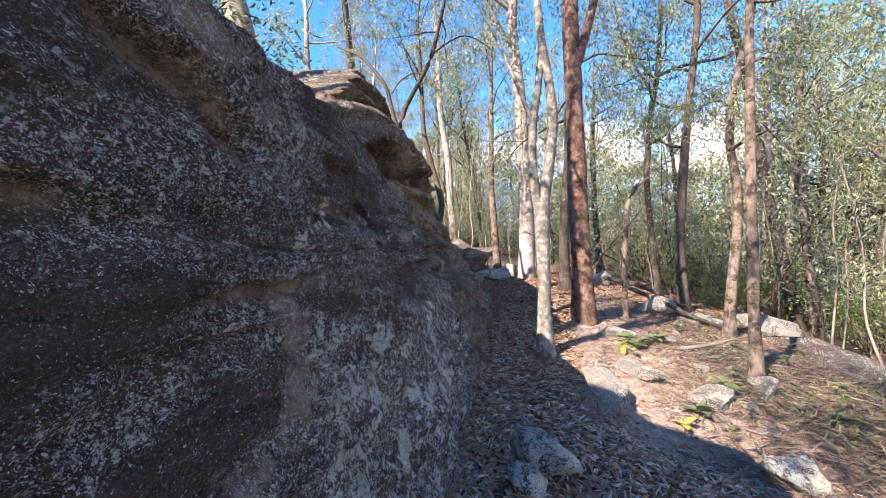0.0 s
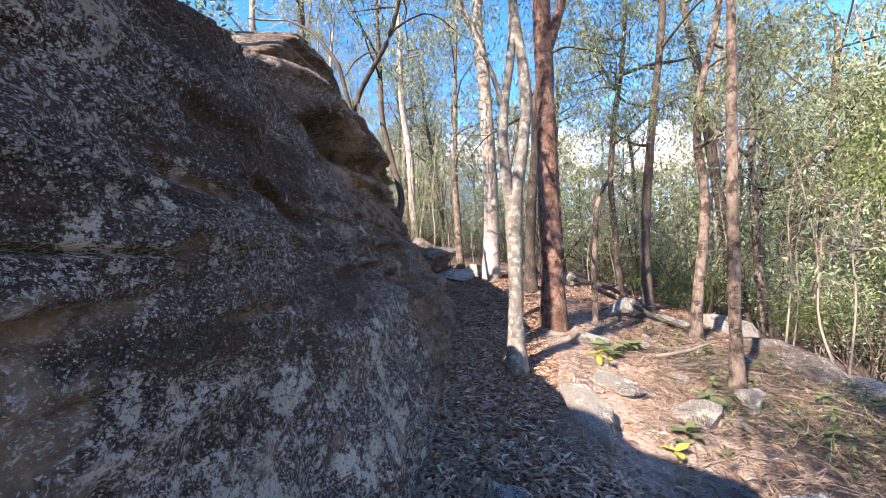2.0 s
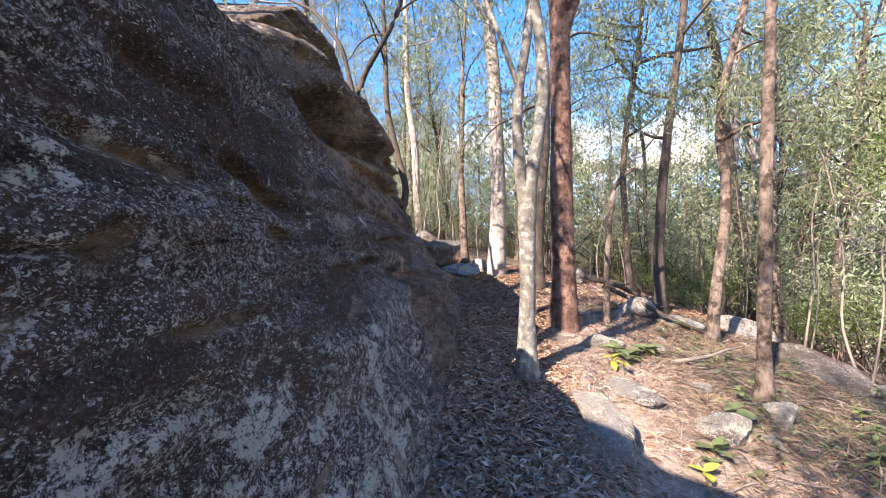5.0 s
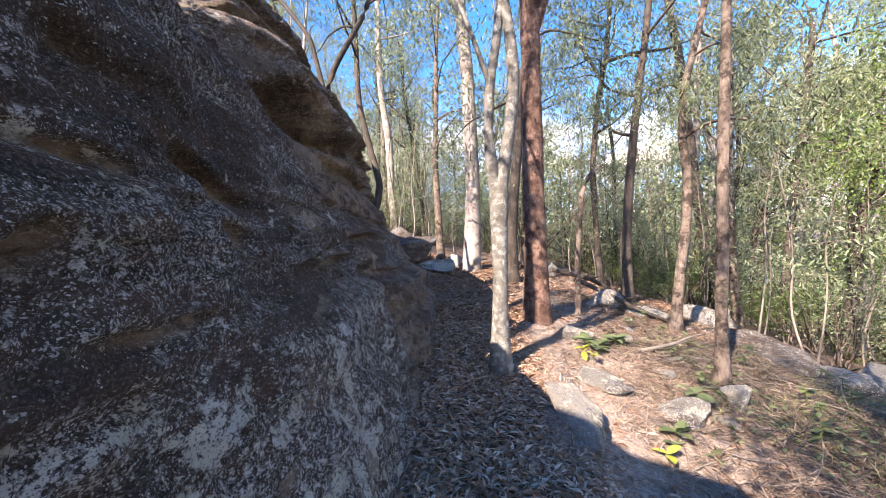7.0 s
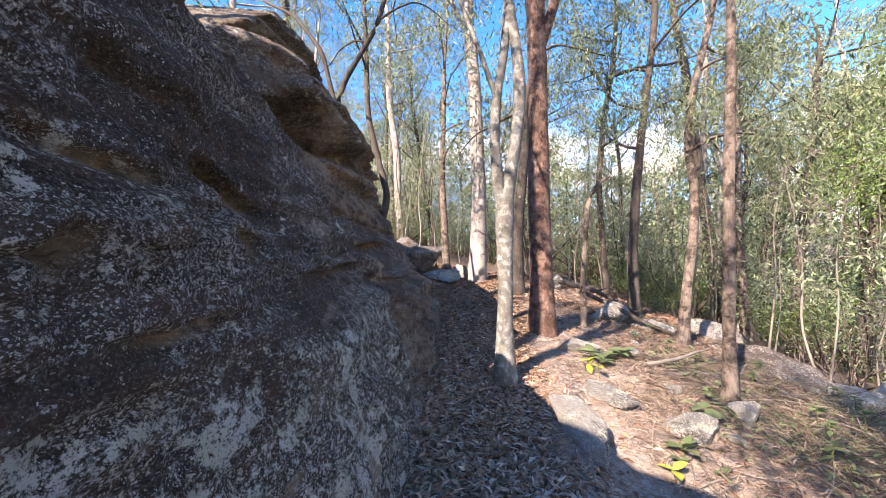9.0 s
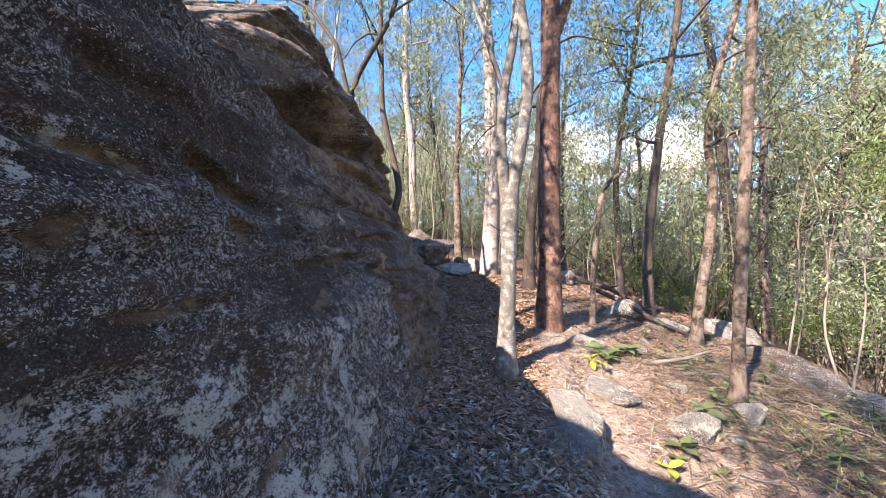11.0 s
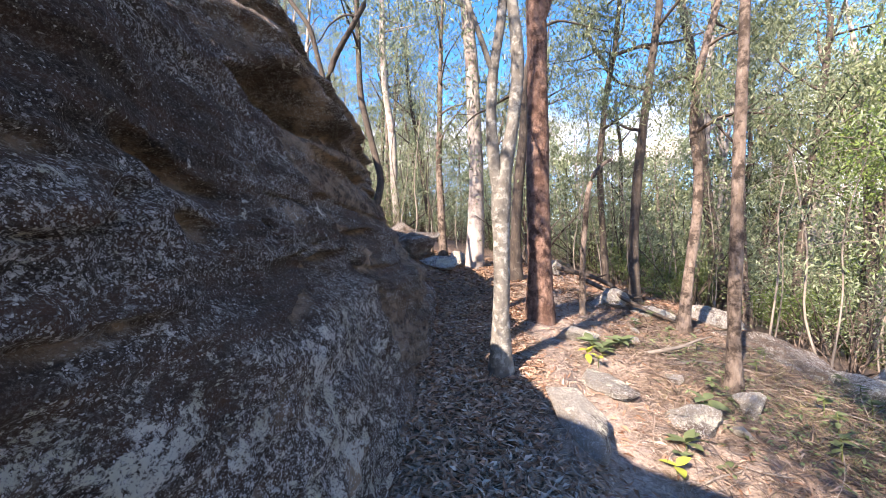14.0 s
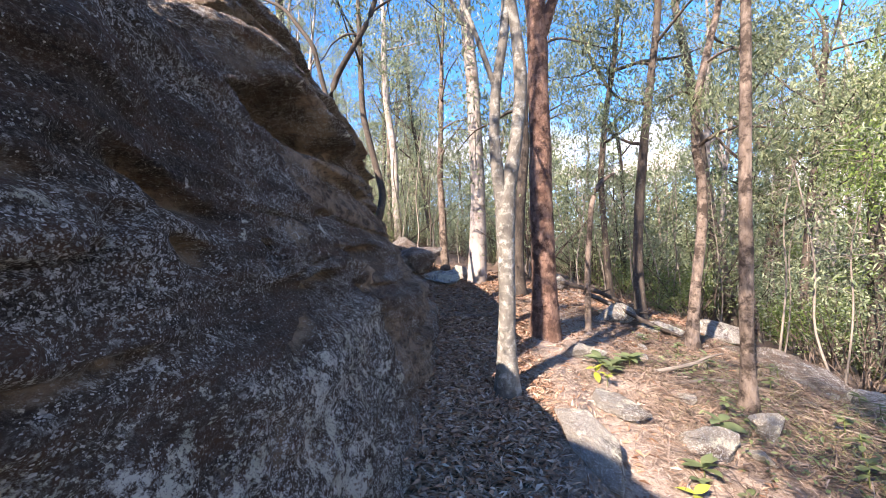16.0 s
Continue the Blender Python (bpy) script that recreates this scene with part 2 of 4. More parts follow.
M_BROWN = bark_material("brown bark", (0.10, 0.072, 0.058), (0.24, 0.19, 0.16), (0.035, 0.025, 0.02), (20, 20, 8), 5, 0.9, 0.08, 0.02)
# near-black partly for the arching gum, whose shade is put into the bark
M_DARK = bark_material("dark bark", (0.045, 0.035, 0.03), (0.095, 0.075, 0.062), (0.14, 0.12, 0.105), (26, 26, 5), 8, 0.7, 0.0, 0.015)
M_DEAD = bark_material("bleached dead wood", (0.17, 0.14, 0.12), (0.27, 0.235, 0.20), (0.11, 0.09, 0.075), (22, 22, 22), 9, 0.4, 0.0, 0.006)
M_GUM_LEAF = leaf_material("gum leaves", [(0.06, 0.09, 0.046), (0.16, 0.195, 0.105), (0.10, 0.13, 0.068), (0.21, 0.24, 0.135), (0.27, 0.29, 0.17)], 0.42, 0.30)
M_GREY_LEAF = leaf_material("grey-green leaves", [(0.08, 0.11, 0.066), (0.19, 0.235, 0.14), (0.25, 0.285, 0.18), (0.12, 0.155, 0.092)], 0.5, 0.30)
M_GREEN_LEAF = leaf_material("bright green leaves", [(0.07, 0.12, 0.035), (0.13, 0.20, 0.055), (0.19, 0.26, 0.075), (0.10, 0.15, 0.05)], 0.38, 0.48)
M_DARK_LEAF = leaf_material("dark shrub leaves", [(0.05, 0.08, 0.03), (0.09, 0.125, 0.045), (0.14, 0.16, 0.06), (0.07, 0.10, 0.04)], 0.45, 0.4)
M_PLANT = leaf_material("seedling leaves", [(0.08, 0.12, 0.055), (0.13, 0.17, 0.08), (0.19, 0.22, 0.11)], 0.55, 0.35)
M_YELLOW_LEAF = leaf_material("yellow-green leaves", [(0.28, 0.32, 0.045), (0.36, 0.37, 0.06), (0.22, 0.30, 0.05)], 0.4, 0.3)
M_LITTER = leaf_material("fallen leaves", [(0.10, 0.050, 0.034), (0.31, 0.175, 0.115), (0.17, 0.090, 0.058), (0.42, 0.285, 0.205), (0.25, 0.125, 0.078), (0.50, 0.39, 0.31), (0.20, 0.105, 0.068)], 0.7, 0.0)
M_STRAW = leaf_material("dry needles and twigs", [(0.20, 0.145, 0.115), (0.45, 0.36, 0.30), (0.30, 0.22, 0.18), (0.54, 0.455, 0.39), (0.15, 0.105, 0.08)], 0.8, 0.0)
M_GRASS = leaf_material("thin grass", [(0.10, 0.13, 0.045), (0.18, 0.19, 0.08), (0.26, 0.23, 0.12)], 0.6, 0.3)
M_TWIG = leaf_material("dark twigs", [(0.06, 0.042, 0.033), (0.14, 0.10, 0.08), (0.09, 0.065, 0.05), (0.22, 0.17, 0.14)], 0.85, 0.0)


def ground_material():
    m, n, l, b = material("forest floor", 0.95)
    v = coords(n, l)
    fine = n.new("ShaderNodeTexVoronoi")
    fine.inputs["Scale"].default_value = 46
    l.new(v, fine.inputs["Vector"])
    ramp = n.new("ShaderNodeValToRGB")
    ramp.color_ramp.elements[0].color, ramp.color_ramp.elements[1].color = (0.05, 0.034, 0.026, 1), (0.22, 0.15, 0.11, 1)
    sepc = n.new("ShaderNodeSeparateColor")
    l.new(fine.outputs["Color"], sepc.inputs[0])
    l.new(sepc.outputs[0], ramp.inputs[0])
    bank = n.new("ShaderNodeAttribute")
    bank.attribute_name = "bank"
    # pale needle ground on the bank, laid where the sun falls
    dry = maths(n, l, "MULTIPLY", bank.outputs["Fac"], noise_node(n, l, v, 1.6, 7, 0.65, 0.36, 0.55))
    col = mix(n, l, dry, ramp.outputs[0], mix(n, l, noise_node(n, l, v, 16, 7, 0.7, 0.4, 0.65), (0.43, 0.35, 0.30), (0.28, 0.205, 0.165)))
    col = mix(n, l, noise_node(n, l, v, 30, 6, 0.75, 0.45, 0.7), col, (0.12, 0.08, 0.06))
    woods = n.new("ShaderNodeAttribute")
    woods.attribute_name = "woods"
    canopy = mix(n, l, noise_node(n, l, v, 0.35, 9, 0.7, 0.4, 0.62), (0.05, 0.065, 0.03), (0.15, 0.17, 0.08))
    col = mix(n, l, woods.outputs["Fac"], col, canopy)
    l.new(col, b.inputs["Base Color"])
    bump(n, l, b, noise_node(n, l, v, 40, 8, 0.7, 0.2, 0.8), 0.7, 0.03)
    return m


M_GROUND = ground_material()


# ---------------------------------------------------------------- mesh helpers
def raw_mesh(name, verts, faces, mat, smooth_shade=True):
    me = bpy.data.meshes.new(name)
    v = np.asarray(verts, dtype=np.float32)
    f = np.asarray(faces, dtype=np.int32)
    k = f.shape[1]
    me.vertices.add(len(v))
    me.vertices.foreach_set("co", v.ravel())
    me.loops.add(f.size)
    me.loops.foreach_set("vertex_index", f.ravel())
    me.polygons.add(len(f))
    me.polygons.foreach_set("loop_start", np.arange(0, f.size, k, dtype=np.int32))
    me.polygons.foreach_set("loop_total", np.full(len(f), k, dtype=np.int32))
    me.polygons.foreach_set("use_smooth", np.full(len(f), smooth_shade))
    me.update(calc_edges=True)
    me.materials.append(mat)
    return me


def part(name, me, parent=None, label=""):
    ob = new(name, me)
    if parent is not None:
        ob.parent = parent
    if label:
        ob["label"] = label
    return ob


def grid_faces(a, b):
    i = np.arange(a - 1)[:, None] * b + np.arange(b - 1)[None, :]
    return np.stack([i, i + b, i + b + 1, i + 1], -1).reshape(-1, 4)


def tube(points, radii, sides=10, rough=0.06, seed=0, cap=True, step=0.12):
    """Verts and quads of a round limb along a smoothed line."""
    p, r = np.asarray(points, float), np.asarray(radii, float)
    seg = np.r_[0, np.cumsum(np.linalg.norm(np.diff(p, axis=0), axis=1))]
    count = max(3 if step > 0.2 else 4, int(seg[-1] / max(step, 1.3 * r.mean())) + 2)
    count = min(count, 48)
    s = np.linspace(0, seg[-1], count)
    # Catmull-like smoothing by averaging a dense linear interpolation
    q = np.stack([np.interp(s, seg, p[:, k]) for k in range(3)], 1)
    rr = np.interp(s, seg, r)
    for _ in range(2):
        q[1:-1] = 0.25 * q[:-2] + 0.5 * q[1:-1] + 0.25 * q[2:]
    t = np.gradient(q, axis=0)
    t /= np.linalg.norm(t, axis=1)[:, None] + 1e-9
    ref = np.where(np.abs(t[:, 2:3]) > 0.9, [[1.0, 0, 0]], [[0, 0, 1.0]])
    u = np.cross(t, ref)
    u /= np.linalg.norm(u, axis=1)[:, None] + 1e-9
    w = np.cross(t, u)
    a = np.linspace(0, 2 * np.pi, sides, endpoint=False)
    ca, sa = np.cos(a)[None, :, None], np.sin(a)[None, :, None]
    wob = 1 + rough * vnoise(a[None, :] * 0 + np.cos(a)[None, :] * 1.5 + seed, np.sin(a)[None, :] * 1.5, s[:, None] * 2.2) + 0.5 * rough * vnoise(np.cos(a)[None, :] * 4 + seed, np.sin(a)[None, :] * 4, s[:, None] * 7)
    v = q[:, None] + (rr[:, None] * wob)[..., None] * (ca * u[:, None] + sa * w[:, None])
    v = v.reshape(-1, 3)
    i = np.arange(count - 1)[:, None] * sides + np.arange(sides)[None, :]
    j = np.arange(count - 1)[:, None] * sides + (np.arange(sides)[None, :] + 1) % sides
    f = np.stack([i, j, j + sides, i + sides], -1).reshape(-1, 4)
    if cap:
        v = np.vstack([v, q[-1:] + t[-1:] * rr[-1]])
        top = (count - 1) * sides
        k = np.arange(sides)
        f = np.vstack([f, np.stack([top + k, top + (k + 1) % sides, np.full(sides, len(v) - 1), np.full(sides, len(v) - 1)], -1)])
    return v, f


def join(chunks):
    vs, fs, base = [], [], 0
    for v, f in chunks:
        vs.append(v)
        fs.append(np.asarray(f) + base)
        base += len(v)
    return np.vstack(vs), np.vstack(fs)


def tri_safe(v, f, name, mat):
    """Quads whose last two corners coincide are written as triangles."""
    f = np.asarray(f)
    me = bpy.data.meshes.new(name)
    me.from_pydata(np.asarray(v).tolist(), [], [tuple(q[:3]) if q[2] == q[3] else tuple(q) for q in f.tolist()])
    me.polygons.foreach_set("use_smooth", np.full(len(me.polygons), True))
    me.materials.append(mat)
    return me


def leaves(centres, rng, length=0.13, width=0.02, droop=0.7, spread=0.25, flat=False):
    """One kinked narrow leaf, a quad, at each place."""
    c = np.asarray(centres, float)
    k = len(c)
    c = c + rng.normal(0, spread, (k, 3))
    d = rng.normal(0, 1, (k, 3))
    d[:, 2] = d[:, 2] * 0.5 - droop * 1.6
    d /= np.linalg.norm(d, axis=1)[:, None]
    s = np.cross(d, rng.normal(0, 1, (k, 3)))
    s /= np.linalg.norm(s, axis=1)[:, None]
    nrm = np.cross(d, s)
    ln = length * rng.uniform(0.6, 1.35, (k, 1))
    wd = width * rng.uniform(0.7, 1.3, (k, 1))
    mid = c + d * ln * 0.45 + nrm * ln * 0.08
    v = np.stack([c, mid + s * wd, c + d * ln, mid - s * wd], 1).reshape(-1, 3)
    f = np.arange(4 * k).reshape(-1, 4)
    return v, f


# ---------------------------------------------------------------- the lie of the land
def trail_height(y):
    return np.interp(y, [-50, 3, 4.2, 5.0, 5.7, 7.5, 12.5, 16, 24, 60, 120, 250], [-0.6, 0.0, 0.06, 0.13, 0.24, 0.42, 0.98, 1.2, 1.4, 1.0, 4, 16])


def ground_height(x, y, rough=True):
    x, y = np.asarray(x, float), np.asarray(y, float)
    s = np.maximum(0, x - 0.9)
    steep = 0.23 * np.minimum(s, 3) + 0.34 * np.clip(s - 3, 0, 25)
    easy = 0.23 * np.minimum(s, 1) + 0.13 * np.clip(s - 1, 0, 2) + 0.38 * np.clip(s - 3, 0, 25)
    drop = easy + (steep - easy) * smooth(6.8, 8.4, y)
    drop = drop + 0.15 * smooth(0.95, 1.2, x) * (1 - 0.8 * smooth(2.0, 2.7, x)) * smooth(3.7, 4.3, y) * (1 - smooth(5.9, 6.5, y))   # step down off the trail
    rise = 0.28 * np.clip(-0.9 - x, 0, 30) * smooth(7, 12, y) + 0.12 * np.clip(x - 70, 0, 200)
    h = trail_height(y) - drop + rise
    if rough:
        off = smooth(0.4, 1.4, x) + smooth(11, 15, y)
        h = h + 0.035 * fbm(x * 0.9, y * 0.9, 0.0, 3) * np.clip(0.3 + off, 0, 1.3) + 0.012 * vnoise(x * 5, y * 5, 3.0)
    return h


def axis(fine_lo, fine_hi, step, lo, hi, growth=1.16):
    mid = np.arange(fine_lo, fine_hi, step)
    out, d, a = [], step, fine_hi
    while a < hi:
        out.append(a)
        d *= growth
        a += d
    out.append(hi)
    left, d, a = [], step, fine_lo
    while a > lo:
        d *= growth
        a -= d
        left.append(max(a, lo))
    return np.array(left[::-1] + list(mid) + out)


gx, gy = axis(-1.2, 5.0, 0.06, -600, 600), axis(2.0, 10.0, 0.06, -600, 700)
GX, GY = np.meshgrid(gx, gy, indexing="ij")
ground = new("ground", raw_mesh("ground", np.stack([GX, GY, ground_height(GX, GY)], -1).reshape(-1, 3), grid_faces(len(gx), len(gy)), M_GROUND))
# bank mask follows the sunlit ground; its fade rightward stands in for shade
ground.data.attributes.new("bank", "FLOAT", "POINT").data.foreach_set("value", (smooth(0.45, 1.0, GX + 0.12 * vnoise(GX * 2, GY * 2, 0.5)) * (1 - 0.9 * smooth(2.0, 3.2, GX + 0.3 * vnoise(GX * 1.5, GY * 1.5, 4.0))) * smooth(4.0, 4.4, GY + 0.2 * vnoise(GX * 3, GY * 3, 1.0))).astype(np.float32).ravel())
ground.data.attributes.new("woods", "FLOAT", "POINT").data.foreach_set("value", smooth(45, 80, np.hypot(GX, GY)).astype(np.float32).ravel())
tagged(ground, "brown leaf-littered forest floor sloping away from the trail", "ground", kind="structure")


# ---------------------------------------------------------------- the sandstone outcrop
POCKETS = [  # y, z, half length, half height, depth, slope of its line
    (3.33, 1.70, 0.055, 0.05, 0.13, 0.0), (2.17, 1.62, 0.06, 0.075, 0.08, 0.2), (2.86, 1.66, 0.10, 0.06, 0.08, -0.3),
    (4.02, 1.545, 0.33, 0.045, 0.16, 0.05), (3.28, 1.335, 0.20, 0.05, 0.08, 0.15), (2.86, 1.87, 0.22, 0.045, 0.09, -0.25),
    (2.30, 1.83, 0.16, 0.035, 0.06, -0.1), (1.35, 2.17, 0.34, 0.065, 0.08, -0.32), (1.62, 1.98, 0.10, 0.08, 0.07, -0.5),
    (2.35, 2.10, 0.05, 0.03, 0.04, 0.0), (1.75, 1.46, 0.36, 0.045, 0.06, 0.12), (1.98, 0.25, 0.16, 0.22, 0.05, 0.0),
    (2.75, 0.80, 0.10, 0.07, 0.05, 0.5), (4.55, 2.02, 0.28, 0.05, 0.10, 0.1), (5.15, 1.75, 0.30, 0.05, 0.10, 0.05),
    (3.75, 3.42, 0.45, 0.10, 0.20, 0.15), (5.0, 3.75, 0.7, 0.06, 0.14, 0.15), (6.3, 2.5, 0.5, 0.06, 0.12, 0.1),
    (2.45, 1.40, 0.22, 0.03, 0.04, 0.03), (0.9, 1.75, 0.3, 0.05, 0.07, -0.2), (7.4, 1.6, 0.5, 0.08, 0.15, 0.05),
]


def outcrop_x(y, z):
    """How far the rock stands out at y, z, and how bare it is there."""
    base = np.interp(y, [-8, -6.6, -2, 0.5, 3.2, 4.05, 5.0, 6.0, 7.2, 8.6, 9.2, 10.2, 10.8], [-11.0, -1.2, -0.6, -0.32, -0.32, -0.45, -0.64, -0.66, -0.76, -1.0, -1.5, -4.0, -11.0])
    lean = np.interp(y, [0, 1.7, 2.4, 3.3], [0.08, 0.12, 0.22, 0.34])
    low = 0.2 * (np.minimum(z, 1.3) - 0.4)
    recess = 0.12 * smooth(2.5, 3.1, y) * smooth(1.27, 1.42, z) * (1 - smooth(4.5, 5.0, y))
    up = np.maximum(0, z - 1.3)
    # the near slab with its falling upper edge
    top = np.interp(y, [-6, -0.1, 0.35, 0.9, 2.1, 2.8, 3.25, 3.5, 3.8, 4.3, 5.0], [4.7, 4.15, 3.0, 2.40, 2.46, 2.58, 2.64, 2.40, 2.12, 1.80, 1.5])
    over = np.maximum(0, z - top)
    slab = base - low - lean * up - recess - 1.1 * over ** 1.4 - 2.2 * np.minimum(over, 0.25) - 0.4 * over
    slab = slab - 3.0 * smooth(4.7, 5.6, y) * 0.12
    # the block behind it, with a hollow under its brow
    lip = np.interp(y, [3.2, 3.6, 3.9, 4.3, 4.55, 4.8, 5.0, 5.4, 7.0], [2.66, 2.72, 2.82, 2.96, 2.92, 2.80, 2.70, 2.75, 3.1])
    far = base - low - (0.35 + 0.16 * smooth(5.0, 6.6, y)) * np.minimum(up, 1.7) - 0.55 * np.maximum(0, z - 3.0) - 0.8 * np.maximum(0, z - 4.1) ** 2
    far = far - 0.10 * (1 - smooth(4.2, 5.2, y)) - 1.6 * (1 - smooth(1.8, 2.5, y)) - 0.26 * (1 - smooth(3.4, 4.0, y))
    far = far - 0.17 * smooth(1.2, 1.7, z) - 0.16 * smooth(6.5, 8.0, y) * smooth(1.1, 1.6, z)
    far = far - 0.22 * smooth(6.8, 8.6, y) * smooth(0.7, 1.2, z) * (1 - smooth(2.2, 3.0, z))
    far = far - 4.0 * np.maximum(0, z - 3.05 - 0.85 * (y - 3.5))   # its top climbs away from the near end
    brow = smooth(-0.02, 0.12, z - lip) * (1 - smooth(0.1, 0.9, z - lip)) * smooth(3.7, 4.4, y) * (1 - smooth(6.4, 7.3, y))
    below = lip - z
    deep = below / np.maximum(0.06, lip - 2.56)
    mouth = np.clip(deep, 0, 1) ** 0.7 * (1 - smooth(0.94, 1.06, deep)) * smooth(3.6, 4.0, y) * (1 - smooth(4.85, 5.1, y))
    far = far + 0.20 * brow + 0.16 * smooth(-0.02, 0.05, z - lip) * (1 - smooth(0.05, 0.35, z - lip)) * smooth(4.0, 4.4, y) * (1 - smooth(4.9, 5.3, y)) - 0.80 * mouth
    shelf = np.exp(-((z - 2.47 - 0.05 * (y - 4.8)) / 0.08) ** 2) * smooth(4.2, 4.6, y) * (1 - smooth(5.4, 5.9, y))
    far = far + 0.07 * shelf
    x = np.maximum(slab, far)
    bare = np.clip(0.08 + 1.2 * mouth + 0.9 * shelf + 0.6 * smooth(-0.25, 0.3, fbm(y * 1.4, z * 3.2, 50.0, 3)) * smooth(3.4, 4.4, y), 0, 1) * (far >= slab)
    # joint between the two
    line = 5.05 - 0.75 * (z - 0.95)
    x = x - 0.10 * np.exp(-((y - line) / 0.05) ** 2) * (1 - smooth(1.5, 1.9, z))
    for py, pz, ry, rz, depth, slope in POCKETS:
        wave = 0.35 * rz * vnoise(y * 7, 0.0, pz * 9)
        u = (y - py) / ry
        d = z - pz - slope * (y - py) - wave
        v = np.where(d > 0, d / (0.32 * rz), d / (1.5 * rz))
        e = np.exp(-np.abs(u) ** 3 - v ** 2)
        x = x - 1.3 * depth * e
        bare = np.maximum(bare, 0.8 * smooth(0.4, 0.85, e))
    # flutes down the lower end of the slab
    x = x + 0.045 * vnoise(y * 8, z * 1.3, 77.0) * smooth(2.7, 3.3, y) * (1 - smooth(4.9, 5.4, y)) * (1 - smooth(0.9, 1.3, z))
    # beds, bulges, pitting
    bed = z + 0.05 * vnoise(y * 0.7, 0, 4) - 0.03 * y
    x = x + 0.05 * fbm(y * 0.8, z * 1.2, 2.0, 3) * smooth(-0.5, 1.5, y)
    x = x + 0.032 * fbm(y * 1.3, bed * 8.0, 6.0, 4)
    x = x + 0.026 * fbm(y * 5.5, z * 5.5, 1.0, 3) + 0.009 * fbm(y * 22, z * 22, 8.0, 3)
    knob = np.abs(vnoise(y * 9, z * 9, 3.0)) + 0.6 * np.abs(vnoise(y * 19, z * 19, 5.0))
    x = x + 0.024 * (knob - 0.4)
    terrace = bed * 7 + 0.5 * vnoise(y * 1.1, z * 2, 9.0)
    step = np.floor(terrace)
    edge = smooth(0.0, 0.11, terrace - step)
    level = lattice(step.astype(np.int64), np.zeros_like(step, dtype=np.int64), np.full_like(step, 3, dtype=np.int64))
    under = lattice(step.astype(np.int64) - 1, np.zeros_like(step, dtype=np.int64), np.full_like(step, 3, dtype=np.int64))
    strong = 0.028 + 0.11 * smooth(4.4, 5.2, y) + 0.15 * smooth(2.9, 3.3, z) * smooth(3.0, 4.0, y)
    x = x + strong * (under + (level - under) * edge)
    crack = np.abs(vnoise(y * 0.9, bed * 5.0, 31.0))
    x = x - 0.05 * np.exp(-(crack / 0.045) ** 2) * smooth(0.2, 0.5, vnoise(y * 0.8, z * 1.3, 12.0) + 0.35)
    return x, bare, far > slab


ys = np.r_[np.arange(-8, 0.6, 0.09), np.arange(0.6, 4.6, 0.017), np.arange(4.6, 7.4, 0.026), np.arange(7.4, 10.8, 0.05)]
zs = np.r_[np.arange(-0.45, 2.9, 0.017), np.arange(2.9, 5.1, 0.03)]
RY, RZ = np.meshgrid(ys, zs, indexing="ij")
RX, BARE, FAR = outcrop_x(RY, RZ)
back = np.stack([np.full(len(ys), -11.0), ys, np.full(len(ys), 4.6)], -1)
P = np.stack([RX, RY, RZ], -1)
foot = back + np.array([-2.0, 0, -5.6])
P = np.concatenate([P, back[:, None], foot[:, None]], 1)
BARE = np.concatenate([BARE, np.zeros((len(ys), 2))], 1)
# lichen is thick low on the slab past the dark weathered end, thin along the beds
GROWTH = 0.29 + 0.245 * smooth(1.6, 2.2, RY) * (1 - 0.7 * smooth(1.22, 1.36, RZ)) - 0.12 * smooth(1.75, 2.1, RZ) * smooth(1.8, 2.4, RY) + 0.16 * np.exp(-((RY - 1.95) / 0.16) ** 2)
GROWTH = GROWTH - 0.25 * np.exp(-((RZ - 1.41) / 0.09) ** 2) - 0.30 * smooth(4.4, 5.1, RY) * (1 - smooth(2.2, 2.5, RZ)) + 0.12 * smooth(2.5, 2.8, RZ) * smooth(3.0, 3.6, RY)
GROWTH = np.concatenate([np.clip(GROWTH, 0, 1), np.zeros((len(ys), 2))], 1)
outcrop = new("rock_outcrop")
outcrop.location = (-1.0, 3.0, 0.0)
tagged(outcrop, "huge dark weathered sandstone outcrop mottled with pale grey lichen", "rock outcrop")
FACES = grid_faces(len(ys), len(zs) + 2)[:, ::-1]
FAR = np.concatenate([FAR, FAR[:, -1:], FAR[:, -1:]], 1).ravel()
is_far = FAR[FACES].sum(1) >= 2
for name, pick, label in (("lower_slab", ~is_far, "sloping lichen-mottled rock face"), ("upper_block", is_far, "layered tan block with a dark hollow under its brow")):
    f = FACES[pick]
    used, inverse = np.unique(f.ravel(), return_inverse=True)
    me = raw_mesh(name, P.reshape(-1, 3)[used] - np.array([-1.0, 3.0, 0.0]), inverse.reshape(-1, 4), M_ROCK)
    me.attributes.new("bare", "FLOAT", "POINT").data.foreach_set("value", BARE.astype(np.float32).ravel()[used])
    me.attributes.new("growth", "FLOAT", "POINT").data.foreach_set("value", GROWTH.astype(np.float32).ravel()[used])
    part(name, me, outcrop, label)


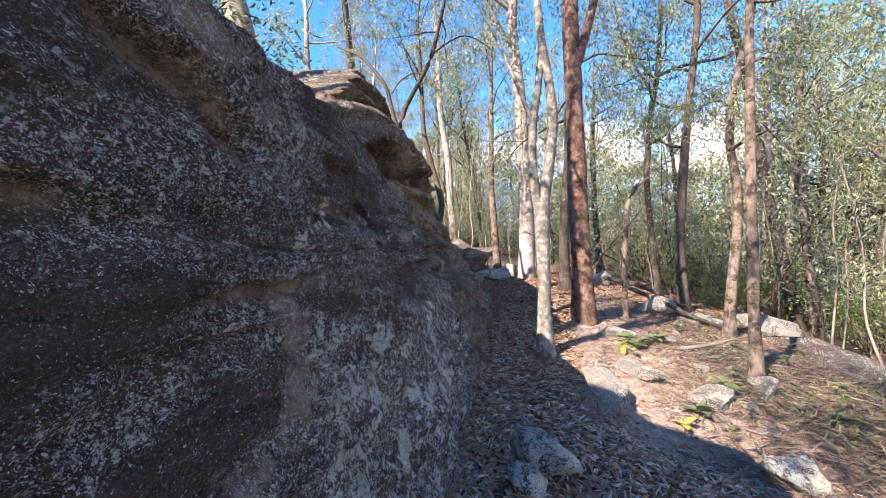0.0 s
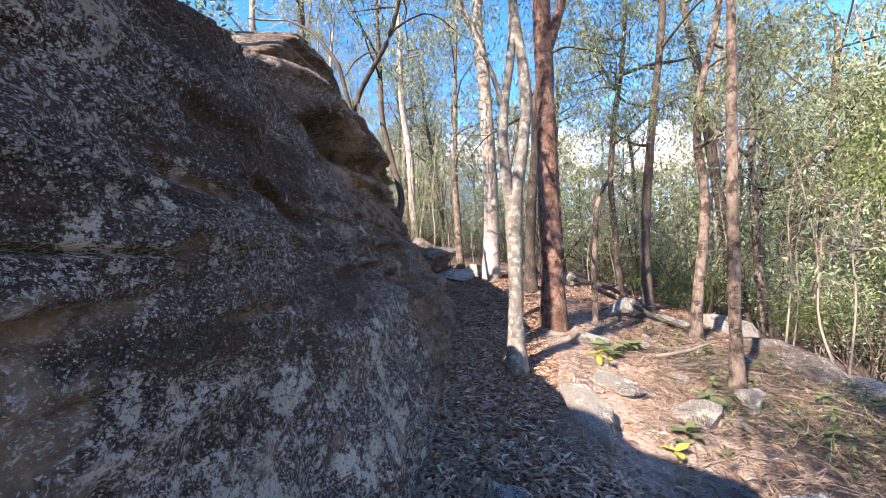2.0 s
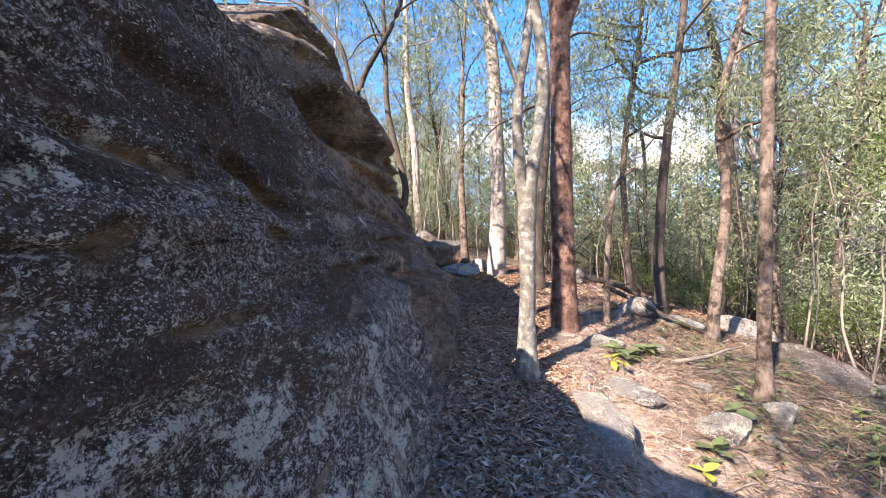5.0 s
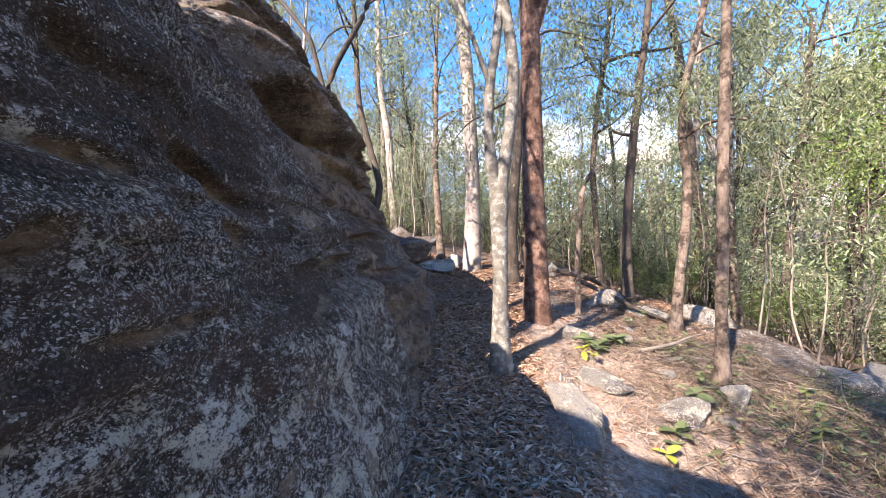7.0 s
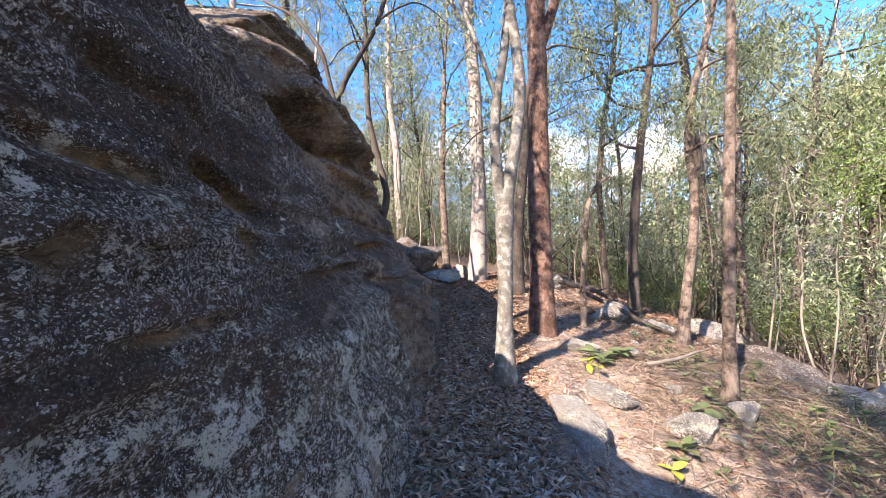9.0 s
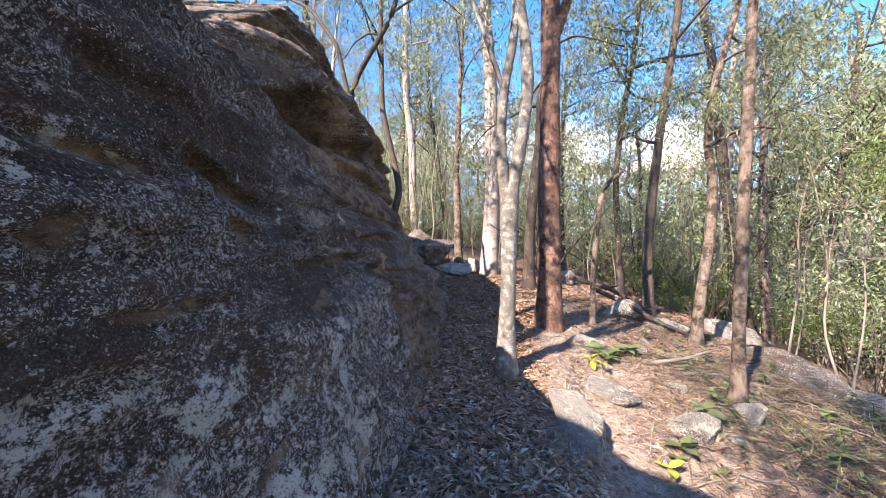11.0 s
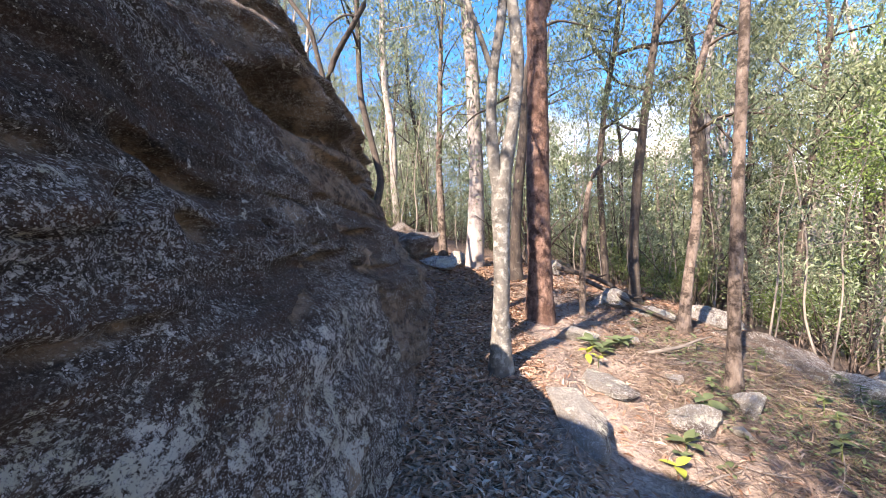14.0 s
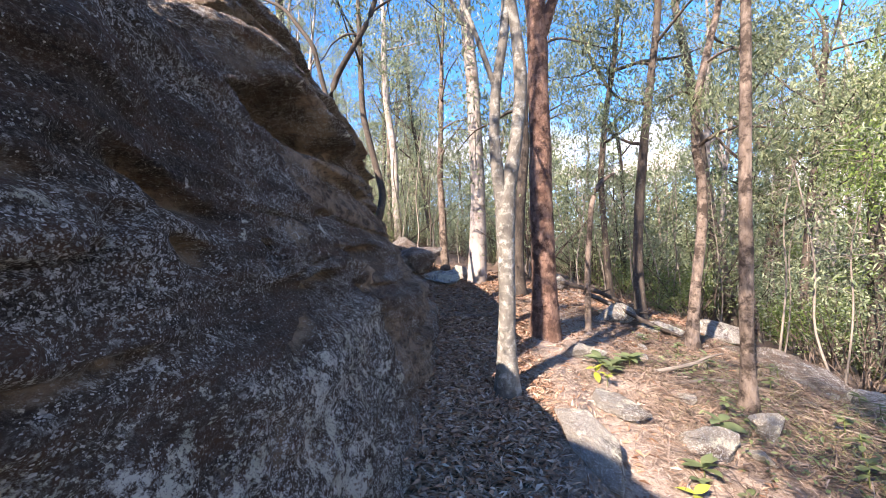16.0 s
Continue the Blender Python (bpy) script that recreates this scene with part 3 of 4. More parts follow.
# ---------------------------------------------------------------- stones
def boulder_mesh(name, size, seed, mat, detail=4, facets=5, rough=0.12):
    bm = bmesh.new()
    bmesh.ops.create_icosphere(bm, subdivisions=detail, radius=1.0)
    me = bpy.data.meshes.new(name)
    bm.to_mesh(me)
    bm.free()
    v = np.empty(len(me.vertices) * 3, np.float32)
    me.vertices.foreach_get("co", v)
    v = v.reshape(-1, 3).astype(float)
    rng = np.random.default_rng(seed)
    for _ in range(facets + 5):
        d = rng.normal(0, 1, 3)
        d /= np.linalg.norm(d)
        cut = rng.uniform(0.42, 0.72)
        over = np.maximum(0, v @ d - cut)
        v = v - 0.94 * over[:, None] * d
    k = seed * 3.7
    disp = rough * fbm(v[:, 0] * 1.6 + k, v[:, 1] * 1.6, v[:, 2] * 1.6, 4) + 0.35 * rough * fbm(v[:, 0] * 7 + k, v[:, 1] * 7, v[:, 2] * 9, 2)
    v = v * (1 + disp)[:, None] * np.asarray(size)
    me.vertices.foreach_set("co", v.astype(np.float32).ravel())
    me.polygons.foreach_set("use_smooth", np.full(len(me.polygons), True))
    me.materials.append(mat)
    me.update()
    return me


def boulder(x, y, size, turn, seed, mat, label, sink=0.4, tilt=(0, 0), detail=4, rough=0.12, z=None, name="boulder"):
    ob = new(name, boulder_mesh(name, size, seed, mat, detail, rough=rough))
    h = float(ground_height(x, y)) if z is None else z
    ob.matrix_world = pose(x, y, h + size[2] * (1 - 2 * sink), tilt[0], tilt[1], turn)
    return tagged(ob, label, "boulder")


STONE = "flat pale grey sandstone slab half buried in the leaf litter"
boulder(0.99, 5.12, (0.28, 0.68, 0.19), 12, 3, M_PALE_STONE, STONE, 0.42, (5, 4), 5, 0.05, z=0.055)
boulder(0.30, 3.26, (0.20, 0.42, 0.17), 38, 5, M_BLUE_STONE, "blue-grey lichen-covered stone beside the trail", 0.16, (0, 10), 5)
boulder(0.25, 3.04, (0.14, 0.21, 0.11), 20, 8, M_BLUE_STONE, "small blue-grey stone beside the trail", 0.16, detail=5)
boulder(2.20, 4.10, (0.24, 0.20, 0.18), 10, 9, M_BLUE_STONE, "bluish stone set in dry litter", 0.18, detail=5)
boulder(2.12, 5.52, (0.34, 0.22, 0.20), -20, 11, M_STONE, "grey boulder behind a broad-leaved seedling", 0.3, detail=5)
boulder(2.72, 5.68, (0.17, 0.15, 0.16), 0, 12, M_PALE_STONE, "small round pale yellowish stone", 0.2, detail=5)
boulder(1.38, 7.00, (0.36, 0.22, 0.17), 15, 13, M_PALE_STONE, "pale tan boulder beside a fern clump", 0.3, detail=5)
boulder(1.46, 5.95, (0.30, 0.36, 0.15), 35, 14, M_STONE, "low lichen-grey rock in sunlit litter", 0.44, detail=5)
# dark stone colour replaces the tree shade missing on this slab
boulder(5.0, 9.15, (0.75, 1.75, 0.34), 10, 15, M_DARK_ROCK, "long shaded rock slab on the slope", 0.42, (0, 14), 5, 0.08)
boulder(5.2, 11.2, (0.9, 0.8, 0.35), -10, 16, M_STONE, "sunlit pale rock shelf on the slope", 0.35, (0, 8), 5, 0.08)
boulder(5.2, 7.5, (0.45, 0.35, 0.25), 30, 17, M_STONE, "grey boulder on the shaded slope", 0.3)
boulder(6.4, 8.6, (0.6, 0.4, 0.3), -15, 18, M_STONE, "grey boulder on the shaded slope", 0.3)
boulder(7.3, 9.4, (0.7, 0.5, 0.32), 25, 19, M_PALE_STONE, "pale boulder among slope scrub", 0.3)
boulder(4.3, 5.7, (0.30, 0.42, 0.28), 5, 20, M_BLUE_STONE, "dark mossy rock beside a leaning trunk", 0.3)
boulder(2.55, 9.7, (0.55, 0.35, 0.3), 12, 21, M_STONE, "dark rock under dead branches", 0.3)
boulder(3.4, 9.6, (0.4, 0.25, 0.16), -8, 22, M_STONE, "pale rock under dead branches", 0.3)
boulder(-1.35, 11.6, (0.95, 0.5, 0.28), -25, 23, M_BLUE_STONE, "flat blue-grey boulder at the bend of the trail", 0.3, detail=5)
boulder(-2.3, 12.2, (0.95, 0.8, 0.62), 10, 24, M_DARK_ROCK, "dark overhanging boulder above the trail", 0.25, (0, -8), 5, z=1.42)
boulder(-2.75, 13.1, (0.7, 0.6, 0.55), 40, 25, M_DARK_ROCK, "dark grey boulder on the bank", 0.2)
boulder(-0.9, 12.9, (0.5, 0.4, 0.35), 5, 26, M_PALE_STONE, "pale brown boulder beside the trail", 0.3)
boulder(1.75, 12.2, (0.5, 0.35, 0.3), 5, 27, M_PALE_STONE, "pale boulder among tree trunks", 0.3)
rng = np.random.default_rng(41)
for k in range(26):
    px, py = rng.uniform(1.2, 5.0), rng.uniform(3.8, 10.0)
    if px > 0.9 + (py - 3.2) * 0.9:
        continue
    s = rng.uniform(0.04, 0.11)
    boulder(px, py, (s * 1.4, s, s * 0.8), rng.uniform(0, 180), 60 + k, M_STONE if k % 2 else M_PALE_STONE, "small stone in the dry litter", 0.3, detail=3, name="stone")


# ---------------------------------------------------------------- trees
def limb_tree(name, trunk, bark, leaf, label, height=9.0, limbs=7, clusters=26, per=60, seed=0, length=0.14, width=0.017,
              spread=0.34, extra=(), crown_from=0.5, sides=12, reach=1.9, flare=1.5, base=None, step=0.12):
    """A tree along a line of (x, y, z, radius), drawn on upward to its height, with limbs and hanging leaves."""
    rng = np.random.default_rng(seed)
    t = np.asarray(trunk, float)
    root = t[0, :3].copy() if base is None else np.asarray(base, float)
    last, prev = t[-1], t[-2]
    way = (last[:3] - prev[:3]) / max(0.01, last[2] - prev[2])
    rows = [tuple(a) for a in t]
    top = root[2] + height
    if last[2] < top:
        steps = max(2, int((top - last[2]) / 1.3))
        for k in range(1, steps + 1):
            f = k / steps
            dz = (top - last[2]) * f
            p = last[:3] + np.array([way[0] * dz * 0.6 + rng.normal(0, 0.12), way[1] * dz * 0.6 + rng.normal(0, 0.12), dz])
            rows.append((*p, last[3] * (1 - 0.85 * f)))
    foot = rows[0]
    rows = [(foot[0], foot[1], foot[2] - 0.25, foot[3] * flare * 1.15), (foot[0], foot[1], foot[2] + 0.02, foot[3] * flare)] + [(foot[0], foot[1], foot[2] + 0.28 * min(1, foot[3] * 9), foot[3] * 1.12)] + rows[1:] if flare else rows
    a = np.array(rows)
    chunks = [tube(a[:, :3] - root, a[:, 3], sides, 0.10, seed, True, step)]
    tips = []
    zmin = root[2] + height * crown_from
    for k in range(limbs):
        z = zmin + (top - zmin) * (k + rng.uniform(0.1, 0.9)) / limbs
        i = int(np.clip(np.searchsorted(a[:, 2], z), 1, len(a) - 1))
        f = (z - a[i - 1, 2]) / max(1e-3, a[i, 2] - a[i - 1, 2])
        p = a[i - 1] + np.clip(f, 0, 1) * (a[i] - a[i - 1])
        ang = rng.uniform(0, 2 * np.pi)
        out = np.array([math.cos(ang), math.sin(ang), rng.uniform(0.35, 1.1)])
        ln = reach * rng.uniform(0.6, 1.25)
        q = p[:3].copy()
        line, rad = [q.copy()], [p[3] * 0.5]
        for s in range(5):
            out = out + rng.normal(0, 0.32, 3)
            out[2] -= 0.06
            q = q + out / np.linalg.norm(out) * ln / 5
            line.append(q.copy())
            rad.append(max(0.006, p[3] * 0.5 * (1 - (s + 1) / 5.5)))
            if s >= 2:
                for _ in range(2):
                    tw = q + rng.normal(0, 0.38, 3) * (ln / 1.9)
                    chunks.append(tube(np.array([q, (q + tw) / 2 + rng.normal(0, 0.05, 3), tw]) - root, [rad[-1] * 0.5, rad[-1] * 0.35, 0.004], 4 if step < 0.2 else 3, 0.0, seed, False, step))
                    tips.append(tw)
        chunks.append(tube(np.array(line) - root, rad, 6 if step < 0.2 else 4, 0.08, seed + k, False, step))
        tips.append(q)
    for line in extra:
        e = np.asarray(line, float)
        chunks.append(tube(e[:, :3] - root, e[:, 3], 8, 0.08, seed + 5))
    v, f = join(chunks)
    thing = new(name)
    thing.location = root
    tagged(thing, label, "tree")
    part("trunk", tri_safe(v, f, "trunk", bark), thing)
    if leaf is not None and tips:
        tips = np.array(tips)
        pick = tips[rng.integers(0, len(tips), clusters)] + rng.normal(0, 0.25, (clusters, 3)) * (reach / 1.9)
        c = np.repeat(pick, per, 0) - root
        v, f = leaves(c, rng, length, width, 0.75, spread)
        part("crown", raw_mesh("crown", v, f, leaf, False), thing)
    return thing


limb_tree("twin_stem_tree", [(0.31, 5.60, 0.27, 0.099), (0.32, 5.60, 0.83, 0.092), (0.33, 5.60, 1.53, 0.086), (0.32, 5.59, 2.15, 0.103), (0.36, 5.59, 2.32, 0.080), (0.45, 5.61, 2.78, 0.068), (0.54, 5.62, 3.41, 0.066), (0.50, 5.61, 3.98, 0.062), (0.42, 5.59, 4.48, 0.056)],
          M_GREY, M_GUM_LEAF, "grey-barked twin-stemmed tree in the middle of the trail edge", 9.5, 7, 30, 60, 1,
          extra=[[(0.32, 5.59, 2.10, 0.075), (0.28, 5.59, 2.35, 0.066), (0.23, 5.57, 2.91, 0.058), (0.26, 5.58, 3.42, 0.056), (0.36, 5.59, 3.98, 0.05), (0.40, 5.66, 4.6, 0.045), (0.3, 5.8, 6.0, 0.03), (0.0, 5.9, 7.2, 0.012)],
                 [(0.30, 5.58, 3.3, 0.03), (0.10, 5.52, 3.9, 0.028), (-0.12, 5.5, 4.5, 0.022), (-0.4, 5.4, 5.2, 0.012)]], crown_from=0.62)
limb_tree("ironbark_tree", [(0.93, 7.51, 0.47, 0.186), (0.92, 7.51, 1.49, 0.181), (0.91, 7.50, 2.87, 0.167), (0.92, 7.49, 4.25, 0.158), (0.91, 7.49, 5.63, 0.153)],
          M_RED, M_GUM_LEAF, "thick red-brown ironbark tree with rough furrowed bark", 14, 8, 34, 60, 2, sides=20, crown_from=0.5, flare=1.25, reach=2.6,
          extra=[[(0.93, 7.49, 5.0, 0.10), (1.15, 7.45, 5.6, 0.085), (1.35, 7.4, 6.3, 0.07), (1.5, 7.4, 7.5, 0.05)]])
limb_tree("white_gum_tree", [(-0.43, 12.32, 0.98, 0.25), (-0.35, 12.32, 3.18, 0.225), (-0.40, 12.30, 5.24, 0.205), (-0.46, 12.28, 7.13, 0.20), (-0.65, 12.24, 9.20, 0.17)],
          M_WHITE, M_GREY_LEAF, "tall pale smooth-barked gum tree", 17, 11, 90, 46, 3, length=0.19, width=0.024, spread=0.3, reach=3.2, sides=16, crown_from=0.42, flare=1.15)
limb_tree("charred_tree", [(0.69, 10.55, 0.78, 0.136), (0.70, 10.54, 2.16, 0.120), (0.78, 10.54, 3.15, 0.120), (0.91, 10.56, 4.27, 0.104)],
          M_DARK, M_GREY_LEAF, "dark charred crooked tree behind the ironbark", 10, 9, 110, 46, 4, length=0.17, width=0.02, crown_from=0.4, reach=2.2, spread=0.24)
limb_tree("stub_tree", [(1.77, 8.45, 0.27, 0.05), (1.78, 8.45, 1.46, 0.048), (1.89, 8.46, 2.61, 0.045), (2.03, 8.48, 2.96, 0.04), (2.30, 8.51, 3.12, 0.022)],
          M_BROWN, None, "thin leafless stem snapped at a pale stub", 2.6, 0, 0, 0, 5)
limb_tree("slim_brown_tree", [(2.89, 6.21, -0.06, 0.066), (2.89, 6.21, 0.73, 0.062), (2.92, 6.20, 1.60, 0.061), (2.94, 6.20, 2.46, 0.058), (2.99, 6.20, 3.46, 0.053), (3.04, 6.21, 4.45, 0.047)],
          M_BROWN, M_GUM_LEAF, "slim straight brown-barked tree with branch scars", 9, 6, 54, 46, 6, crown_from=0.5, spread=0.15, length=0.115, width=0.012)
limb_tree("crooked_tree", [(3.65, 8.91, -0.03, 0.092), (3.77, 8.93, 1.20, 0.083), (3.91, 8.94, 2.16, 0.080), (3.94, 8.94, 3.03, 0.074), (3.82, 8.92, 3.67, 0.073), (3.92, 8.93, 4.64, 0.063), (4.15, 8.96, 5.50, 0.059), (4.36, 8.99, 6.25, 0.056)],
          M_BROWN, M_GUM_LEAF, "crooked dark-patched tree with a kinked trunk", 10, 10, 150, 46, 7, crown_from=0.34, reach=1.6, spread=0.16, length=0.125, width=0.012)
limb_tree("patchy_tree", [(3.40, 10.59, 0.20, 0.112), (3.37, 10.58, 1.67, 0.103), (3.47, 10.59, 3.02, 0.101), (3.62, 10.60, 4.37, 0.093), (3.83, 10.63, 5.85, 0.082), (4.06, 10.65, 7.47, 0.077)],
          M_DARK, M_GUM_LEAF, "tall tree with dark bark on a pale footing", 13, 12, 190, 46, 8, crown_from=0.30, reach=2.0, spread=0.18, length=0.13, width=0.014)
limb_tree("twisted_tree", [(3.34, 12.69, 0.43, 0.10), (3.26, 12.66, 2.22, 0.085), (3.18, 12.64, 3.91, 0.085), (3.40, 12.66, 5.93, 0.08), (3.66, 12.70, 7.19, 0.075), (3.84, 12.71, 8.96, 0.06)],
          M_DARK, M_GREY_LEAF, "thin twisted dark tree with bare forking top", 12, 12, 170, 46, 9, crown_from=0.34, reach=2.4, spread=0.24, length=0.18, width=0.018,
          extra=[[(3.66, 12.7, 7.1, 0.06), (4.4, 12.6, 7.25, 0.05), (5.2, 12.5, 7.2, 0.035), (5.9, 12.5, 7.4, 0.015)], [(3.5, 12.7, 6.6, 0.05), (3.0, 12.6, 7.5, 0.04), (2.6, 12.5, 8.8, 0.03), (2.5, 12.6, 10, 0.015)]])
limb_tree("slender_pale_tree", [(9.42, 18.57, -1.35, 0.10), (9.45, 18.56, 1.17, 0.10), (9.78, 18.59, 4.88, 0.09), (10.16, 18.63, 7.35, 0.07)],
          M_WHITE, M_GREY_LEAF, "slender white-barked tree on the slope", 12, 8, 70, 46, 10, length=0.2, width=0.026, crown_from=0.38, reach=2.4, spread=0.28)
limb_tree("forked_tree", [(12.2, 19.9, -2.4, 0.24), (12.1, 19.8, 0.8, 0.21), (12.5, 19.8, 4.2, 0.20), (12.8, 19.9, 5.2, 0.19), (12.2, 20.2, 6.8, 0.12), (11.9, 20.4, 8.6, 0.08)],
          M_BROWN, M_GREY_LEAF, "forked spreading tree on the lower slope", 12, 11, 110, 46, 11, length=0.2, width=0.026, reach=3.4, spread=0.3, crown_from=0.42,
          extra=[[(12.8, 19.9, 5.1, 0.13), (13.7, 19.8, 6.2, 0.11), (14.7, 19.9, 6.9, 0.08), (15.8, 20.1, 7.4, 0.04)]])
limb_tree("leaning_tree", [(12.45, 18.7, -2.5, 0.26), (12.9, 18.8, -0.4, 0.22), (13.2, 18.9, 1.9, 0.19), (13.7, 18.9, 4.4, 0.15)],
          M_GREY, M_GREEN_LEAF, "pale leaning tree hung with bright green leaves", 10, 8, 60, 60, 12, length=0.16, width=0.026, reach=2.5, crown_from=0.3)
limb_tree("dark_leaning_tree", [(10.01, 13.16, -1.75, 0.14), (10.35, 13.19, 0.74, 0.125), (10.64, 13.23, 2.81, 0.115), (11.3, 13.3, 3.9, 0.105)],
          M_DARK, M_GREEN_LEAF, "dark leaning tree with dense bright green foliage", 9, 12, 170, 60, 13, length=0.11, width=0.024, reach=2.6, crown_from=0.25, spread=0.45)
limb_tree("pale_forked_gum", [(21.0, 28.3, -5.0, 0.30), (21.2, 28.3, 1.5, 0.28), (21.4, 28.3, 5.0, 0.25), (21.3, 28.3, 8.0, 0.20), (22.2, 28.4, 11.0, 0.15)],
          M_WHITE, M_GREY_LEAF, "pale forked gum with open crown on the lower slope", 20, 12, 120, 46, 14, length=0.3, width=0.04, reach=4.8, spread=0.42, crown_from=0.45)
limb_tree("leaning_near_tree", [(3.23, 4.67, -0.46, 0.10), (3.37, 4.68, -0.05, 0.088), (3.53, 4.70, 0.37, 0.082), (3.75, 4.72, 1.0, 0.076), (4.10, 4.75, 2.0, 0.07), (4.35, 4.80, 3.2, 0.06)],
          M_GREY, M_GUM_LEAF, "grey leaning tree with a splayed foot", 8.5, 6, 24, 60, 15, crown_from=0.6)
limb_tree("bank_tree", [(-2.75, 9.3, 1.2, 0.10), (-2.55, 9.4, 2.2, 0.10), (-2.35, 9.6, 3.1, 0.085), (-2.6, 9.7, 3.9, 0.075), (-2.95, 9.8, 5.2, 0.07), (-3.0, 9.8, 7.2, 0.06)],
          M_DARK, M_GUM_LEAF, "dark curved tree standing on the bank behind the outcrop", 10, 7, 30, 50, 16, crown_from=0.45)
limb_tree("arching_tree", [(-3.3, 8.2, 2.5, 0.075), (-3.05, 8.1, 4.3, 0.065), (-2.75, 8.0, 5.1, 0.055), (-2.4, 7.9, 5.5, 0.05), (-2.0, 7.9, 6.1, 0.045), (-1.75, 7.9, 7.0, 0.04)],
          M_DARK, M_GUM_LEAF, "dark arching gum rising behind the outcrop", 8, 12, 70, 50, 17, crown_from=0.4, reach=2.4, length=0.12, width=0.014, spread=0.2,
          extra=[[(-2.93, 8.06, 4.65, 0.05), (-3.2, 8.0, 5.8, 0.045), (-3.8, 8.0, 6.6, 0.035), (-4.6, 8.1, 7.1, 0.02)]])
limb_tree("stringy_tree", [(-3.05, 4.0, 3.45, 0.17), (-3.2, 4.0, 4.6, 0.16), (-3.65, 4.0, 5.8, 0.14)],
          M_DEAD, M_GUM_LEAF, "pale stringy-barked tree on top of the outcrop", 9, 7, 34, 50, 18, crown_from=0.5)
limb_tree("brown_tree", [(-1.58, 13.42, 1.2, 0.13), (-1.63, 13.40, 3.01, 0.12), (-1.69, 13.38, 4.55, 0.10), (-1.60, 13.38, 6.66, 0.08)],
          M_BROWN, M_GREY_LEAF, "brown tree at the bend of the trail", 11, 9, 76, 46, 19, length=0.18, width=0.022, crown_from=0.32, reach=2.4, spread=0.26)

# added out of view to dapple the right bank with shade
limb_tree("trailside_tree", [(1.1, -1.0, -0.2, 0.09), (1.15, -1.05, 1.5, 0.08), (1.05, -1.0, 3.0, 0.07), (1.1, -1.1, 4.2, 0.06)],
          M_BROWN, M_GUM_LEAF, "slim open-crowned brown tree added unseen beside the trail for shade", 6.8, 9, 60, 48, 27, crown_from=0.55, reach=1.5, spread=0.2)

# unseen crown added to shade the right bank and mute blue sky fill
limb_tree("overhanging_tree", [(2.0, -1.3, -0.5, 0.10), (1.9, -1.3, 1.5, 0.09), (1.5, -1.0, 3.0, 0.08), (1.1, -0.8, 4.2, 0.06)],
          M_GREY, M_GUM_LEAF, "unseen grey gum added leaning its crown over the trail for shade", 7.2, 12, 80, 46, 28, crown_from=0.58, reach=1.9, spread=0.2, width=0.02)

# woods behind, built as a few kinds and set out many times
KINDS = []
for k, (bark, leaf, hgt, rad, tall) in enumerate([(M_WHITE, M_GREY_LEAF, 14, 0.17, 0.5), (M_BROWN, M_GUM_LEAF, 11, 0.13, 0.45), (M_BROWN, M_GREY_LEAF, 15, 0.15, 0.55),
                                                  (M_DARK, M_GUM_LEAF, 9, 0.10, 0.4), (M_BROWN, M_GREY_LEAF, 12, 0.14, 0.5), (M_DARK, M_GREY_LEAF, 16, 0.16, 0.55)]):
    r = np.random.default_rng(100 + k)
    line = [(0, 0, 0, rad)]
    for z in (2, 4, 6, 8):
        line.append((line[-1][0] + r.normal(0, 0.22), line[-1][1] + r.normal(0, 0.22), z, rad * (1 - z * 0.035)))
    t = limb_tree("forest_tree", line, bark, leaf, ("pale" if bark is M_WHITE else "brown" if bark is M_BROWN else "grey" if bark is M_GREY else "dark") + "-barked gum tree in the woods", hgt, 10, 84, 44, 200 + k,
                  length=0.14, width=0.020, spread=0.145, crown_from=tall, sides=8, reach=2.6, step=0.45)
    t["group"] = "forest trees"
    KINDS.append(t)


def shrub(seed, leaf, size, per, label, stems=9):
    """Thin stems with loose foliage."""
    rng = np.random.default_rng(seed)
    chunks, tips = [], []
    for _ in range(stems):
        d = np.array([rng.normal(0, 0.35), rng.normal(0, 0.35), 1.0])
        p, line = np.array([rng.normal(0, 0.15), rng.normal(0, 0.15), -0.1]), []
        for s in range(6):
            line.append(p.copy())
            d = d + rng.normal(0, 0.22, 3)
            d[2] = max(d[2], 0.35)
            p = p + d / np.linalg.norm(d) * size * rng.uniform(0.13, 0.22)
            if s > 1:
                tips += [p + rng.normal(0, 0.12 * size, 3) for _ in range(3)]
        chunks.append(tube(line, np.linspace(0.016, 0.005, 6) * size ** 0.5, 4, 0, seed, False, 0.28))
    thing = new("shrub")
    tagged(thing, label, "shrub", "understory shrubs")
    v, f = join(chunks)
    part("branchwork", raw_mesh("branchwork", v, f, M_BROWN if seed % 2 else M_DARK), thing)
    v, f = leaves(np.repeat(np.array(tips), per, 0), rng, 0.115, 0.022, 0.3, 0.075 * size)
    part("foliage", raw_mesh("foliage", v, f, leaf, False), thing)
    return thing


SHRUBS = [shrub(300, M_GREY_LEAF, 2.4, 12, "loose grey-green shrub with thin stems"), shrub(301, M_DARK_LEAF, 2.0, 14, "dark leafy understory shrub"), shrub(302, M_GUM_LEAF, 3.2, 12, "tall thin olive sapling clump"),
          shrub(303, M_GREEN_LEAF, 2.2, 14, "bright green leafy shrub"), shrub(305, M_GREY_LEAF, 3.0, 4, "sparse twiggy sapling clump", 14),
          shrub(306, M_GREY_LEAF, 5.0, 15, "tall grey-green thicket with thin stems", 13), shrub(307, M_GUM_LEAF, 4.4, 15, "tall olive thicket with thin stems", 12)]


